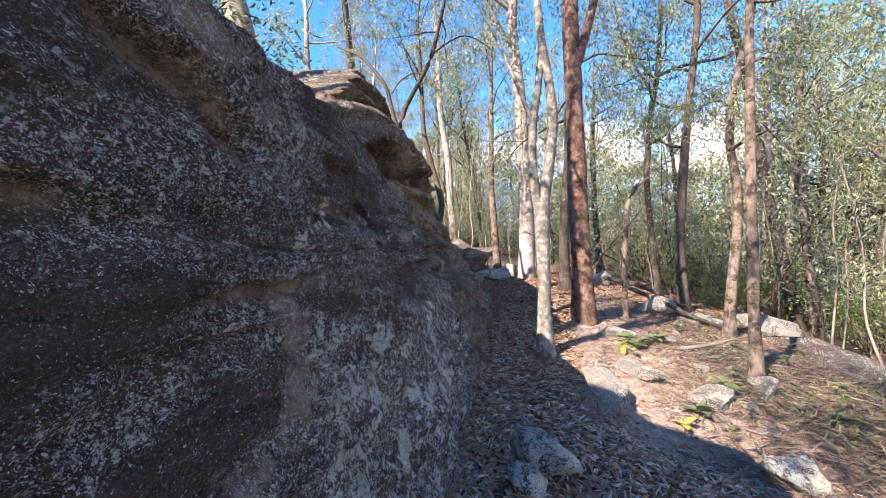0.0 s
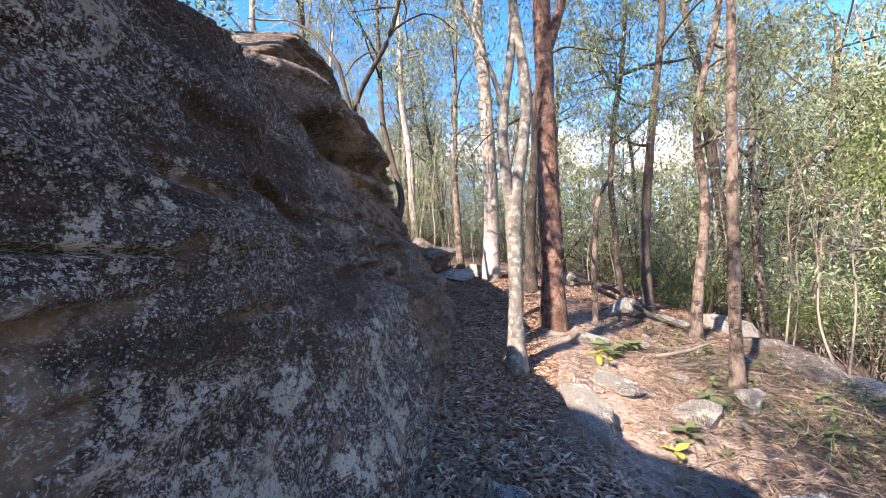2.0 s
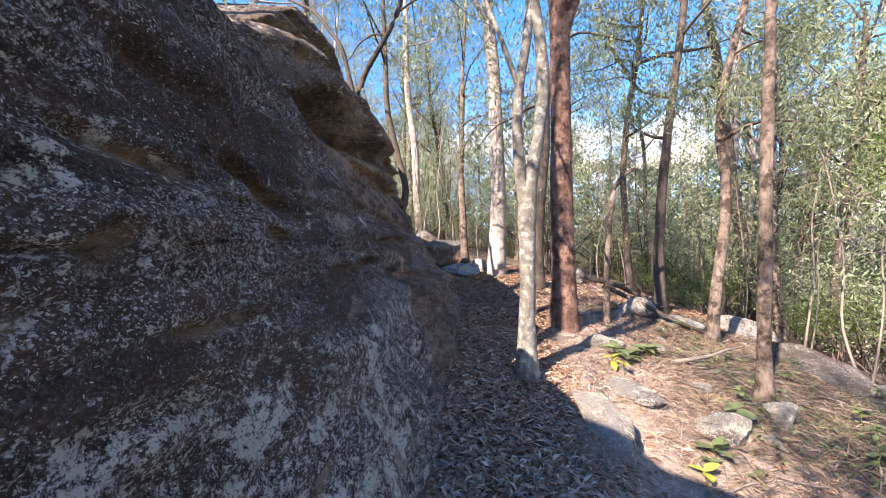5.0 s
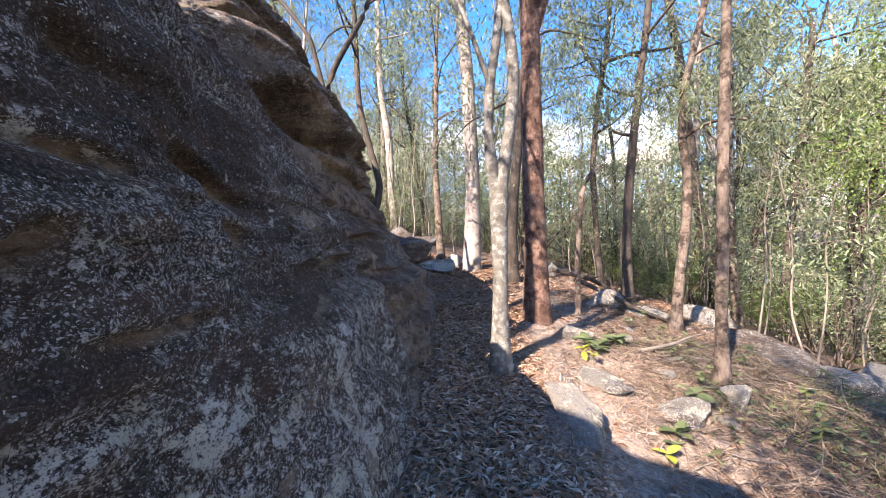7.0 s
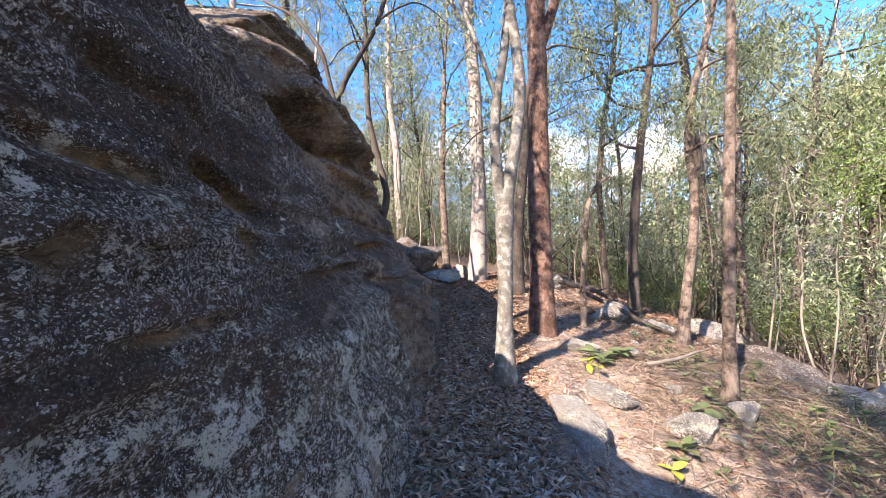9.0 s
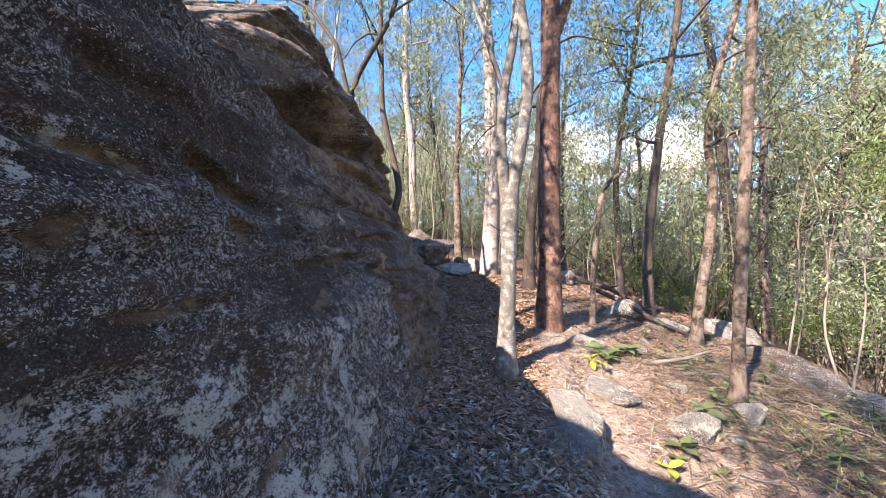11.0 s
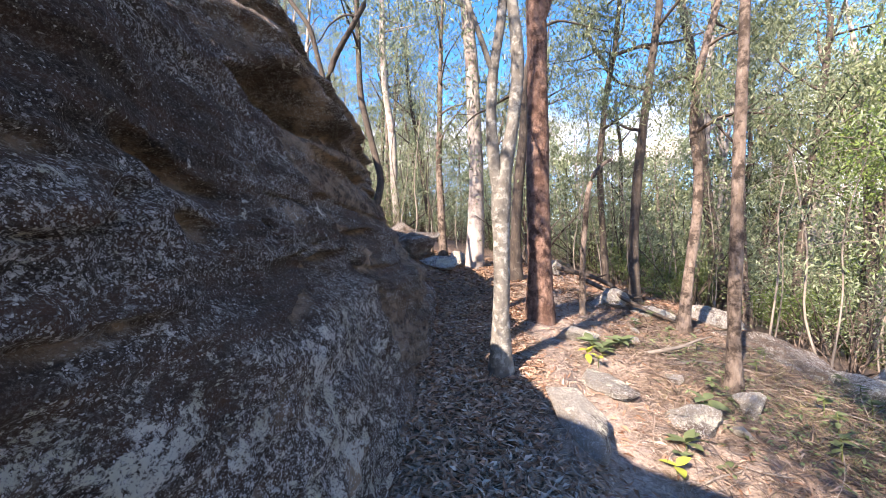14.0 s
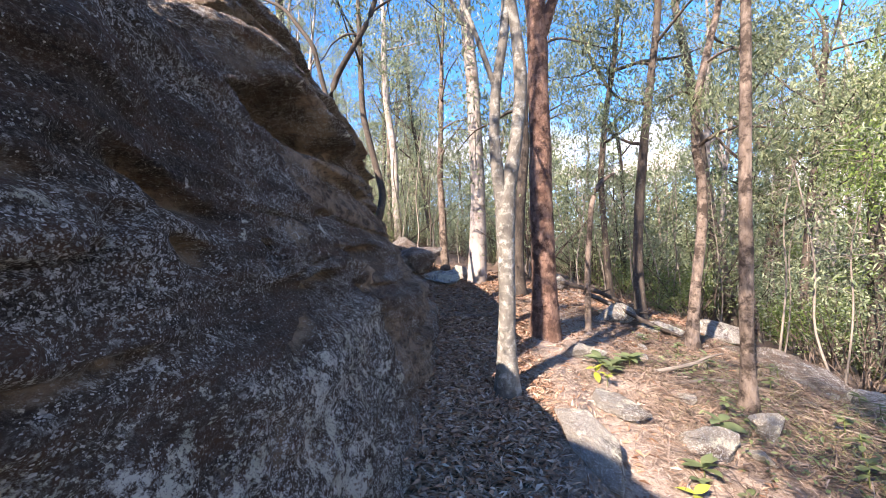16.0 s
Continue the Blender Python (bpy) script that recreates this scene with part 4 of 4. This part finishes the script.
def turned(x, y, z, turn, s):
    return Matrix.Translation((x, y, z)) @ Matrix.Rotation(turn, 4, "Z") @ Matrix.Scale(s, 4)


def place(ob, x, y, turn, s, sink=0.05):
    m = turned(x, y, float(ground_height(x, y)) - sink, turn, s)
    c = copy_thing(ob, m)
    c.matrix_basis = m
    return c


rng = np.random.default_rng(5)
spots_taken = []
count = 0
while count < 104:
    ang, dist = rng.uniform(-0.62, 1.05), 13.5 + 52 * rng.random() ** 1.2
    x, y = 0.3 + math.sin(ang) * dist, 1.6 + math.cos(ang) * dist
    if any((x - a) ** 2 + (y - b) ** 2 < 2.6 for a, b in spots_taken) or (abs(x + 0.4) < 0.9 and y < 17):
        continue
    spots_taken.append((x, y))
    place(KINDS[rng.integers(0, 6)], x, y, rng.uniform(0, 6.28), rng.uniform(0.75, 1.25))
    count += 1
# the far side of the valley: full-crowned trees in tiers
FAR_KINDS = []
for k, (bark, leaf, hgt) in enumerate([(M_WHITE, M_GREY_LEAF, 15), (M_BROWN, M_GUM_LEAF, 12), (M_GREY, M_GREY_LEAF, 18)]):
    far_tree = limb_tree("valley_tree", [(0, 0, 0, 0.2), (0.2, 0.1, 3, 0.18), (0.0, 0.3, 6, 0.15), (0.2, 0.2, 9, 0.11)], bark, leaf, "full-crowned gum tree across the valley", hgt, 7, 60, 22, 230 + k,
                         length=0.40, width=0.085, spread=0.42, crown_from=0.22, sides=6, reach=3.6, step=0.8)
    far_tree["group"] = "valley trees"
    FAR_KINDS.append(far_tree)
for k in range(115):
    ang, dist = -0.55 + 1.6 * (k + rng.random()) / 115, 30 + 55 * rng.random()
    x, y = 0.3 + math.sin(ang) * dist, 1.6 + math.cos(ang) * dist
    place(FAR_KINDS[k % 3], x, y, rng.uniform(0, 6.28), rng.uniform(0.7, 1.15))
# woods at the sun's side, behind the camera and above the outcrop, added unseen for dapple
for x, y, s, k in ((-8.5, -9, 0.72, 0), (-14, -3, 0.95, 2), (-5.5, -13, 1.05, 4), (-13, -12, 1.1, 1), (-2, -15, 1.0, 5), (-16, -6, 1.1, 3), (4, -9, 0.9, 1), (-14, 3, 0.8, 3), (8, -6, 1, 2), (10, 3, 0.9, 4), (-14.5, 8, 0.9, 5), (-8, 12, 0.9, 0)):
    place(KINDS[k], x, y, s * 9, s)
def sapling(seed, bark, leaf, hgt):
    rng = np.random.default_rng(seed)
    line = [(0, 0, 0, 0.024)]
    for z in (1.0, 2.0, 3.0, 4.0):
        line.append((line[-1][0] + rng.normal(0, 0.11), line[-1][1] + rng.normal(0, 0.11), z, 0.024 - 0.003 * z))
    t = limb_tree("sapling", line, bark, leaf, "thin " + ("bleached" if bark is M_DEAD else "dark") + " sapling in the understory", hgt, 6, 18, 16, seed, length=0.13, width=0.018,
                  spread=0.22, crown_from=0.35, sides=5, reach=0.9, flare=1.2, step=0.3)
    t["group"] = "saplings"
    return t


SAPLINGS = [sapling(400, M_DEAD, M_GREY_LEAF, 5.5), sapling(401, M_DARK, M_GUM_LEAF, 6.0), sapling(402, M_DEAD, M_GUM_LEAF, 4.5), sapling(403, M_GREY, M_GREY_LEAF, 6.5)]
count = 0
while count < 220:
    ang, dist = rng.uniform(-0.45, 1.0), 9.5 + 26 * rng.random() ** 1.2
    x, y = 0.3 + math.sin(ang) * dist, 1.6 + math.cos(ang) * dist
    if (abs(x + 0.25 + 0.05 * (y - 8)) < 1.2 and y < 18) or (x < 6.0 and y < 11.5) or (x < 7.5 and y < 9.5):
        continue
    place(SAPLINGS[rng.integers(0, 4)], x, y, rng.uniform(0, 6.28), rng.uniform(0.6, 1.2))
    count += 1
# open-crowned trees added on the outcrop at the sun's side to dapple the trunks
def rock_top(x, y):
    z = np.linspace(1.0, 5.0, 200)
    return float(z[np.searchsorted(-outcrop_x(np.full(200, float(y)), z)[0], -x).clip(0, 199)])


line = [(0, 0, 0, 0.09), (0.1, 0.05, 1.5, 0.085), (0.0, 0.15, 3.0, 0.075), (0.15, 0.2, 4.5, 0.06)]
open_tree = limb_tree("outcrop_tree", line, M_GREY, M_GUM_LEAF, "open-crowned grey gum rooted on the outcrop, added to dapple the trunks", 8.5, 10, 60, 40, 501, length=0.16, width=0.018, spread=0.2, crown_from=0.42, reach=2.8)
for k, (x, y, sc) in enumerate(((-2.9, 1.3, 0.95), (-2.3, 2.0, 0.95), (-2.8, 2.9, 0.95))):
    m = turned(x, y, rock_top(x, y) - 0.1, k * 1.7, sc)
    if k:
        copy_thing(open_tree, m).matrix_basis = m
    else:
        open_tree.matrix_basis = m
# shrubs added on the outcrop to keep sun off the upper block
for x, y, sc, k in ((-2.9, 2.7, 0.62, 1), (-3.3, 3.6, 0.7, 0), (-2.6, 1.9, 0.5, 2)):
    m = turned(x, y, rock_top(x, y) - 0.1, x * 3, sc)
    copy_thing(SHRUBS[k], m).matrix_basis = m
# unseen trees added behind the camera to throw shade on the right bank
for x, y, sc, k in ((-1.1, -3.9, 0.8, 1), (-0.95, -5.2, 0.85, 4), (-2.2, -6.0, 0.8, 1)):
    m = turned(x, y, rock_top(x, y) - 0.1, x * 5, sc)
    copy_thing(KINDS[k], m).matrix_basis = m
count = 0
while count < 120:
    ang, dist = rng.uniform(-0.5, 1.0), 9.5 + 30 * rng.random() ** 1.2
    x, y = 0.3 + math.sin(ang) * dist, 1.6 + math.cos(ang) * dist
    near_trail = abs(x + 0.25 + 0.05 * (y - 8)) < 1.3 and y < 18
    if near_trail or (x < 6.5 and y < 12.5) or (x < 7.5 and y < 9.5):
        continue
    k = rng.choice(5, p=[0.3, 0.15, 0.2, 0.1, 0.25] if x < 5 else [0.20, 0.14, 0.14, 0.36, 0.16])
    place(SHRUBS[k], x, y, rng.uniform(0, 6.28), rng.uniform(0.6, 1.25))
    count += 1
count = 0
while count < 60:
    ang, dist = rng.uniform(-0.5, 0.95), 17 + 28 * rng.random()
    x, y = 0.3 + math.sin(ang) * dist, 1.6 + math.cos(ang) * dist
    if abs(x + 0.4) < 1.2 and y < 20:
        continue
    place(SHRUBS[5 + rng.integers(0, 2)], x, y, rng.uniform(0, 6.28), rng.uniform(0.7, 1.25))
    count += 1
for ob in KINDS + SHRUBS + SAPLINGS + FAR_KINDS:   # the patterns themselves stand in the woods too
    x, y = rng.uniform(14, 26), rng.uniform(30, 44)
    ob.location = (x, y, float(ground_height(x, y)) - 0.05)


# ---------------------------------------------------------------- forest floor
def litter(count, seed, xr, yr, density, length, width, mat, lift, name, label):
    rng = np.random.default_rng(seed)
    x, y = rng.uniform(*xr, count), rng.uniform(*yr, count)
    keep = rng.random(count) < density(x, y)
    x, y = x[keep], y[keep]
    k = len(x)
    a = rng.uniform(0, 2 * np.pi, k)
    tilt = rng.normal(0, 0.28, k)
    c = np.stack([x, y, ground_height(x, y) + rng.uniform(0.004, lift, k)], 1)
    d = np.stack([np.cos(a) * np.cos(tilt), np.sin(a) * np.cos(tilt), np.sin(tilt)], 1)
    s = np.stack([-np.sin(a), np.cos(a), rng.normal(0, 0.45, k)], 1)
    ln, wd = length * rng.uniform(0.5, 1.4, (k, 1)), width * rng.uniform(0.6, 1.4, (k, 1))
    up = np.array([[0, 0, 1.0]])
    mid = c + up * ln * rng.uniform(-0.05, 0.16, (k, 1))
    v = np.stack([c - d * ln * 0.5, mid + s * wd, c + d * ln * 0.5, mid - s * wd], 1).reshape(-1, 3)
    ob = new(name, raw_mesh(name, v, np.arange(4 * k).reshape(-1, 4), mat, False))
    return tagged(ob, label, "litter", kind="stuff")


litter(92000, 11, (-1.1, 2.6), (-1.4, 8.5), lambda x, y: (1 - 0.94 * smooth(0.48, 0.85, x + 0.1 * vnoise(x * 4, y * 4, 2.0)) * smooth(4.0, 4.5, y + 0.25 * vnoise(x * 3, y * 3, 1.0))) * np.clip(1.25 - 0.1 * (y - 2), 0.45, 1), 0.095, 0.011, M_LITTER, 0.022, "leaf_litter", "brown and grey fallen gum leaves covering the trail")
litter(26000, 12, (-2.2, 6.5), (7.5, 15), lambda x, y: 0.9 - 0.6 * smooth(0.9, 1.6, x) * (1 - smooth(8.5, 10.5, y)), 0.12, 0.014, M_LITTER, 0.03, "leaf_litter", "fallen gum leaves thinning under the trees")
litter(70000, 13, (0.3, 5.5), (3.2, 10), lambda x, y: smooth(0.4, 0.8, x) * (1 - 0.8 * smooth(1.9, 3.0, x)) * smooth(3.9, 4.4, y), 0.085, 0.0019, M_STRAW, 0.03, "needle_litter", "dry reddish needles and fine twigs on the sunlit bank")


litter(9500, 15, (1.9, 6.2), (4.2, 10.5), lambda x, y: smooth(1.8, 2.8, x) * smooth(-0.25, 0.3, vnoise(x * 1.7, y * 1.7, 7.0)), 0.06, 0.011, M_PLANT, 0.10, "ground_cover", "scattered low green leaves over the dry bank")
litter(42000, 14, (1.5, 6.0), (3.4, 10.5), lambda x, y: smooth(1.5, 2.3, x) * (0.35 + 0.65 * smooth(-0.1, 0.4, vnoise(x * 1.3, y * 1.3, 2.0))), 0.22, 0.0045, M_TWIG, 0.06, "twig_litter", "tangle of dark thin twigs and fronds on the bank")


def grass_tufts(places, seed):
    rng = np.random.default_rng(seed)
    vs = []
    for x, y, r, k in places:
        p = np.stack([x + rng.normal(0, r, k), y + rng.normal(0, r, k)], 1)
        b = np.c_[p, ground_height(p[:, 0], p[:, 1]) - 0.01]
        d = rng.normal(0, 0.5, (k, 3))
        d[:, 2] = 1
        ln = rng.uniform(0.08, 0.26, (k, 1))
        side = np.cross(d, rng.normal(0, 1, (k, 3)))
        side *= 0.0018 / np.linalg.norm(side, axis=1)[:, None]
        bend = d.copy()
        bend[:, :2] *= 1.3
        vs.append(np.stack([b - side, b + side, b + bend * ln * 0.8 + side * 0.2, b + bend * ln * 0.8 - side * 0.2], 1).reshape(-1, 3))
    v = np.vstack(vs)
    ob = new("grass", raw_mesh("grass", v, np.arange(len(v)).reshape(-1, 4), M_GRASS, False))
    return tagged(ob, "thin yellow-green grass tufts on the bank", "grass", kind="stuff")


grass_tufts([(3.0, 5.5, 0.25, 70), (3.4, 5.9, 0.3, 60), (3.5, 5.3, 0.3, 50), (4.2, 6.6, 0.4, 60), (2.5, 7.6, 0.35, 40), (3.2, 8.2, 0.4, 50), (4.8, 6.2, 0.5, 60), (1.75, 6.9, 0.25, 50), (-0.28, 2.9, 0.08, 30), (5.4, 6.9, 0.5, 160), (3.1, 5.0, 0.3, 120), (3.7, 5.6, 0.35, 160), (2.9, 6.9, 0.4, 90), (3.9, 7.6, 0.45, 140), (4.5, 7.2, 0.45, 140), (2.3, 5.9, 0.25, 60), (3.4, 6.5, 0.3, 90), (4.0, 5.9, 0.4, 150)], 21)


def fallen_branch(line, radii, label, mat=M_DEAD, twigs=3, seed=0):
    rng = np.random.default_rng(seed)
    p = np.array([(x, y, float(ground_height(x, y)) + h) for x, y, h in line])
    chunks = [tube(p, radii, 7, 0.12, seed)]
    for _ in range(twigs):
        i = rng.integers(1, len(p))
        q = p[i]
        e = q + np.array([rng.normal(0, 0.25), rng.normal(0, 0.25), abs(rng.normal(0.05, 0.06))])
        chunks.append(tube(np.array([q, (q + e) / 2 + rng.normal(0, 0.03, 3), e]), [radii[-1] * 0.8, radii[-1] * 0.6, 0.003], 5, 0, seed))
    v, f = join(chunks)
    ob = new("fallen_branch", tri_safe(v, f, "fallen_branch", mat))
    return tagged(ob, label, "branch")


fallen_branch([(2.15, 6.75, 0.03), (2.5, 6.9, 0.1), (2.75, 7.0, 0.16), (3.0, 7.25, 0.22), (3.25, 7.3, 0.3)], [0.03, 0.026, 0.024, 0.018, 0.01], "crooked bleached fallen branch on the bank", seed=1)
fallen_branch([(2.35, 6.5, 0.03), (2.75, 6.75, 0.06), (3.1, 6.9, 0.05), (3.6, 6.7, 0.05)], [0.022, 0.02, 0.018, 0.01], "crooked bleached fallen branch on the bank", seed=2)
fallen_branch([(2.0, 9.8, 0.5), (2.6, 9.7, 0.35), (3.2, 9.5, 0.15), (3.8, 9.2, 0.05)], [0.05, 0.045, 0.04, 0.02], "dark dead branch propped on rocks", M_DARK, seed=3, twigs=6)
fallen_branch([(1.6, 10.2, 0.5), (2.4, 10.0, 0.55), (3.2, 10.1, 0.2)], [0.05, 0.05, 0.03], "dark dead branch across rocks", M_DARK, 7, seed=4)
rng = np.random.default_rng(77)
for k in range(120):
    x, y = (rng.uniform(1.6, 4.4), rng.uniform(4.0, 7.6)) if k < 60 else (rng.normal(2.6, 0.35), rng.normal(6.9, 0.45))
    if x < 1.5 + 0.1 * (y - 4) or (x - 2.9) ** 2 + (y - 6.2) ** 2 < 0.1:
        continue
    a, ln = rng.normal(-0.5, 0.6), rng.uniform(0.2, 0.8)
    pts = [(x + math.cos(a) * ln * s + rng.normal(0, 0.05), y + math.sin(a) * ln * s + rng.normal(0, 0.05), 0.015 + abs(rng.normal(0, 0.02))) for s in (0, 0.35, 0.7, 1)]
    r = rng.uniform(0.003, 0.010)
    fallen_branch(pts, [r, r * 0.9, r * 0.75, r * 0.4], "thin dry fallen stick in the litter", M_BROWN if k % 3 else M_DEAD, 2, 100 + k)


for k in range(26):
    x, y = rng.uniform(2.3, 4.6), rng.uniform(4.6, 8.6)
    if (x - 2.9) ** 2 + (y - 6.2) ** 2 < 0.16:
        continue
    a, ln, r = rng.normal(-0.4, 0.8), rng.uniform(0.6, 1.5), rng.uniform(0.008, 0.017)
    pts = [(x + math.cos(a) * ln * s + rng.normal(0, 0.07), y + math.sin(a) * ln * s + rng.normal(0, 0.07), h) for s, h in ((0, 0.005), (0.3, 0.05), (0.65, 0.06), (1, 0.01))]
    fallen_branch(pts, [r, r * 0.9, r * 0.7, r * 0.35], "crooked dark dead branch lying on the bank", M_DARK if k % 3 else M_DEAD, 6, 300 + k)


def leaf_blade(name, length, width, mat):
    u, w = np.linspace(0, 1, 7), np.array([-1, 0, 1.0])
    U, W = np.meshgrid(u, w, indexing="ij")
    half = width * np.sin(np.pi * np.clip(U, 0.02, 0.995) ** 0.8) ** 0.8
    v = np.stack([U * length, W * half, 0.25 * length * U - 0.38 * length * U ** 2 + 0.12 * np.abs(W) * width], -1).reshape(-1, 3)
    return raw_mesh(name, v, grid_faces(7, 3), mat)


def seedling(x, y, count, length, mat, label, seed, stem=0.12):
    rng = np.random.default_rng(seed)
    thing = new("seedling")
    thing.location = (x, y, float(ground_height(x, y)))
    tagged(thing, label, "plant")
    v, f = tube([(0, 0, -0.03), (0.01, 0, stem * 0.5), (0, 0.01, stem)], [0.006, 0.005, 0.004], 6)
    part("stem", tri_safe(v, f, "stem", M_DARK_LEAF), thing)
    blade = leaf_blade("leaf", length, length * 0.27, mat)
    for k in range(count):
        o = part("leaf", blade, thing)
        s = rng.uniform(0.65, 1.15)
        o.matrix_local = pose(0, 0, stem * rng.uniform(0.55, 1.0), rng.normal(0, 12), rng.normal(-8, 14), k * 137.5 + rng.normal(0, 20)) @ Matrix.Scale(s, 4)
    return thing


seedling(1.66, 4.80, 3, 0.15, M_YELLOW_LEAF, "small seedling with glowing yellow-green leaves", 1, 0.07)
seedling(1.88, 5.12, 6, 0.20, M_PLANT, "broad-leaved green seedling beside a grey boulder", 2, 0.12)
seedling(1.80, 5.02, 3, 0.13, M_PLANT, "broad-leaved green seedling beside a grey boulder", 3, 0.05)
seedling(2.30, 5.65, 6, 0.18, M_PLANT, "green seedling behind a grey boulder", 4, 0.18)
seedling(2.10, 4.95, 4, 0.10, M_PLANT, "tiny green seedling in dry litter", 5, 0.05)
for k, (x, y, c, ln, mt) in enumerate([(1.60, 6.58, 10, 0.17, M_PLANT), (1.72, 6.75, 9, 0.16, M_PLANT), (1.50, 6.72, 8, 0.2, M_PLANT), (1.92, 6.9, 8, 0.2, M_PLANT), (1.36, 6.35, 5, 0.14, M_YELLOW_LEAF), (1.46, 6.25, 5, 0.12, M_YELLOW_LEAF), (2.0, 7.0, 6, 0.16, M_PLANT)]):
    seedling(x, y, c, ln, mt, "leafy fern-like clump on the sunlit bank", 10 + k, 0.14)
for k, (x, y) in enumerate([(3.35, 5.55), (3.55, 5.95), (3.1, 7.4), (4.6, 6.8), (5.0, 6.3), (4.4, 8.2), (3.9, 7.3), (3.2, 9.2), (3.75, 5.15), (4.1, 6.1), (4.35, 5.6), (3.0, 8.0), (4.9, 7.4), (2.6, 8.3), (3.45, 6.75), (5.3, 6.0), (2.55, 6.0), (3.05, 5.15)]):
    seedling(x, y, 9, 0.10, M_PLANT, "slender green seedling on the bank", 30 + k, 0.22)
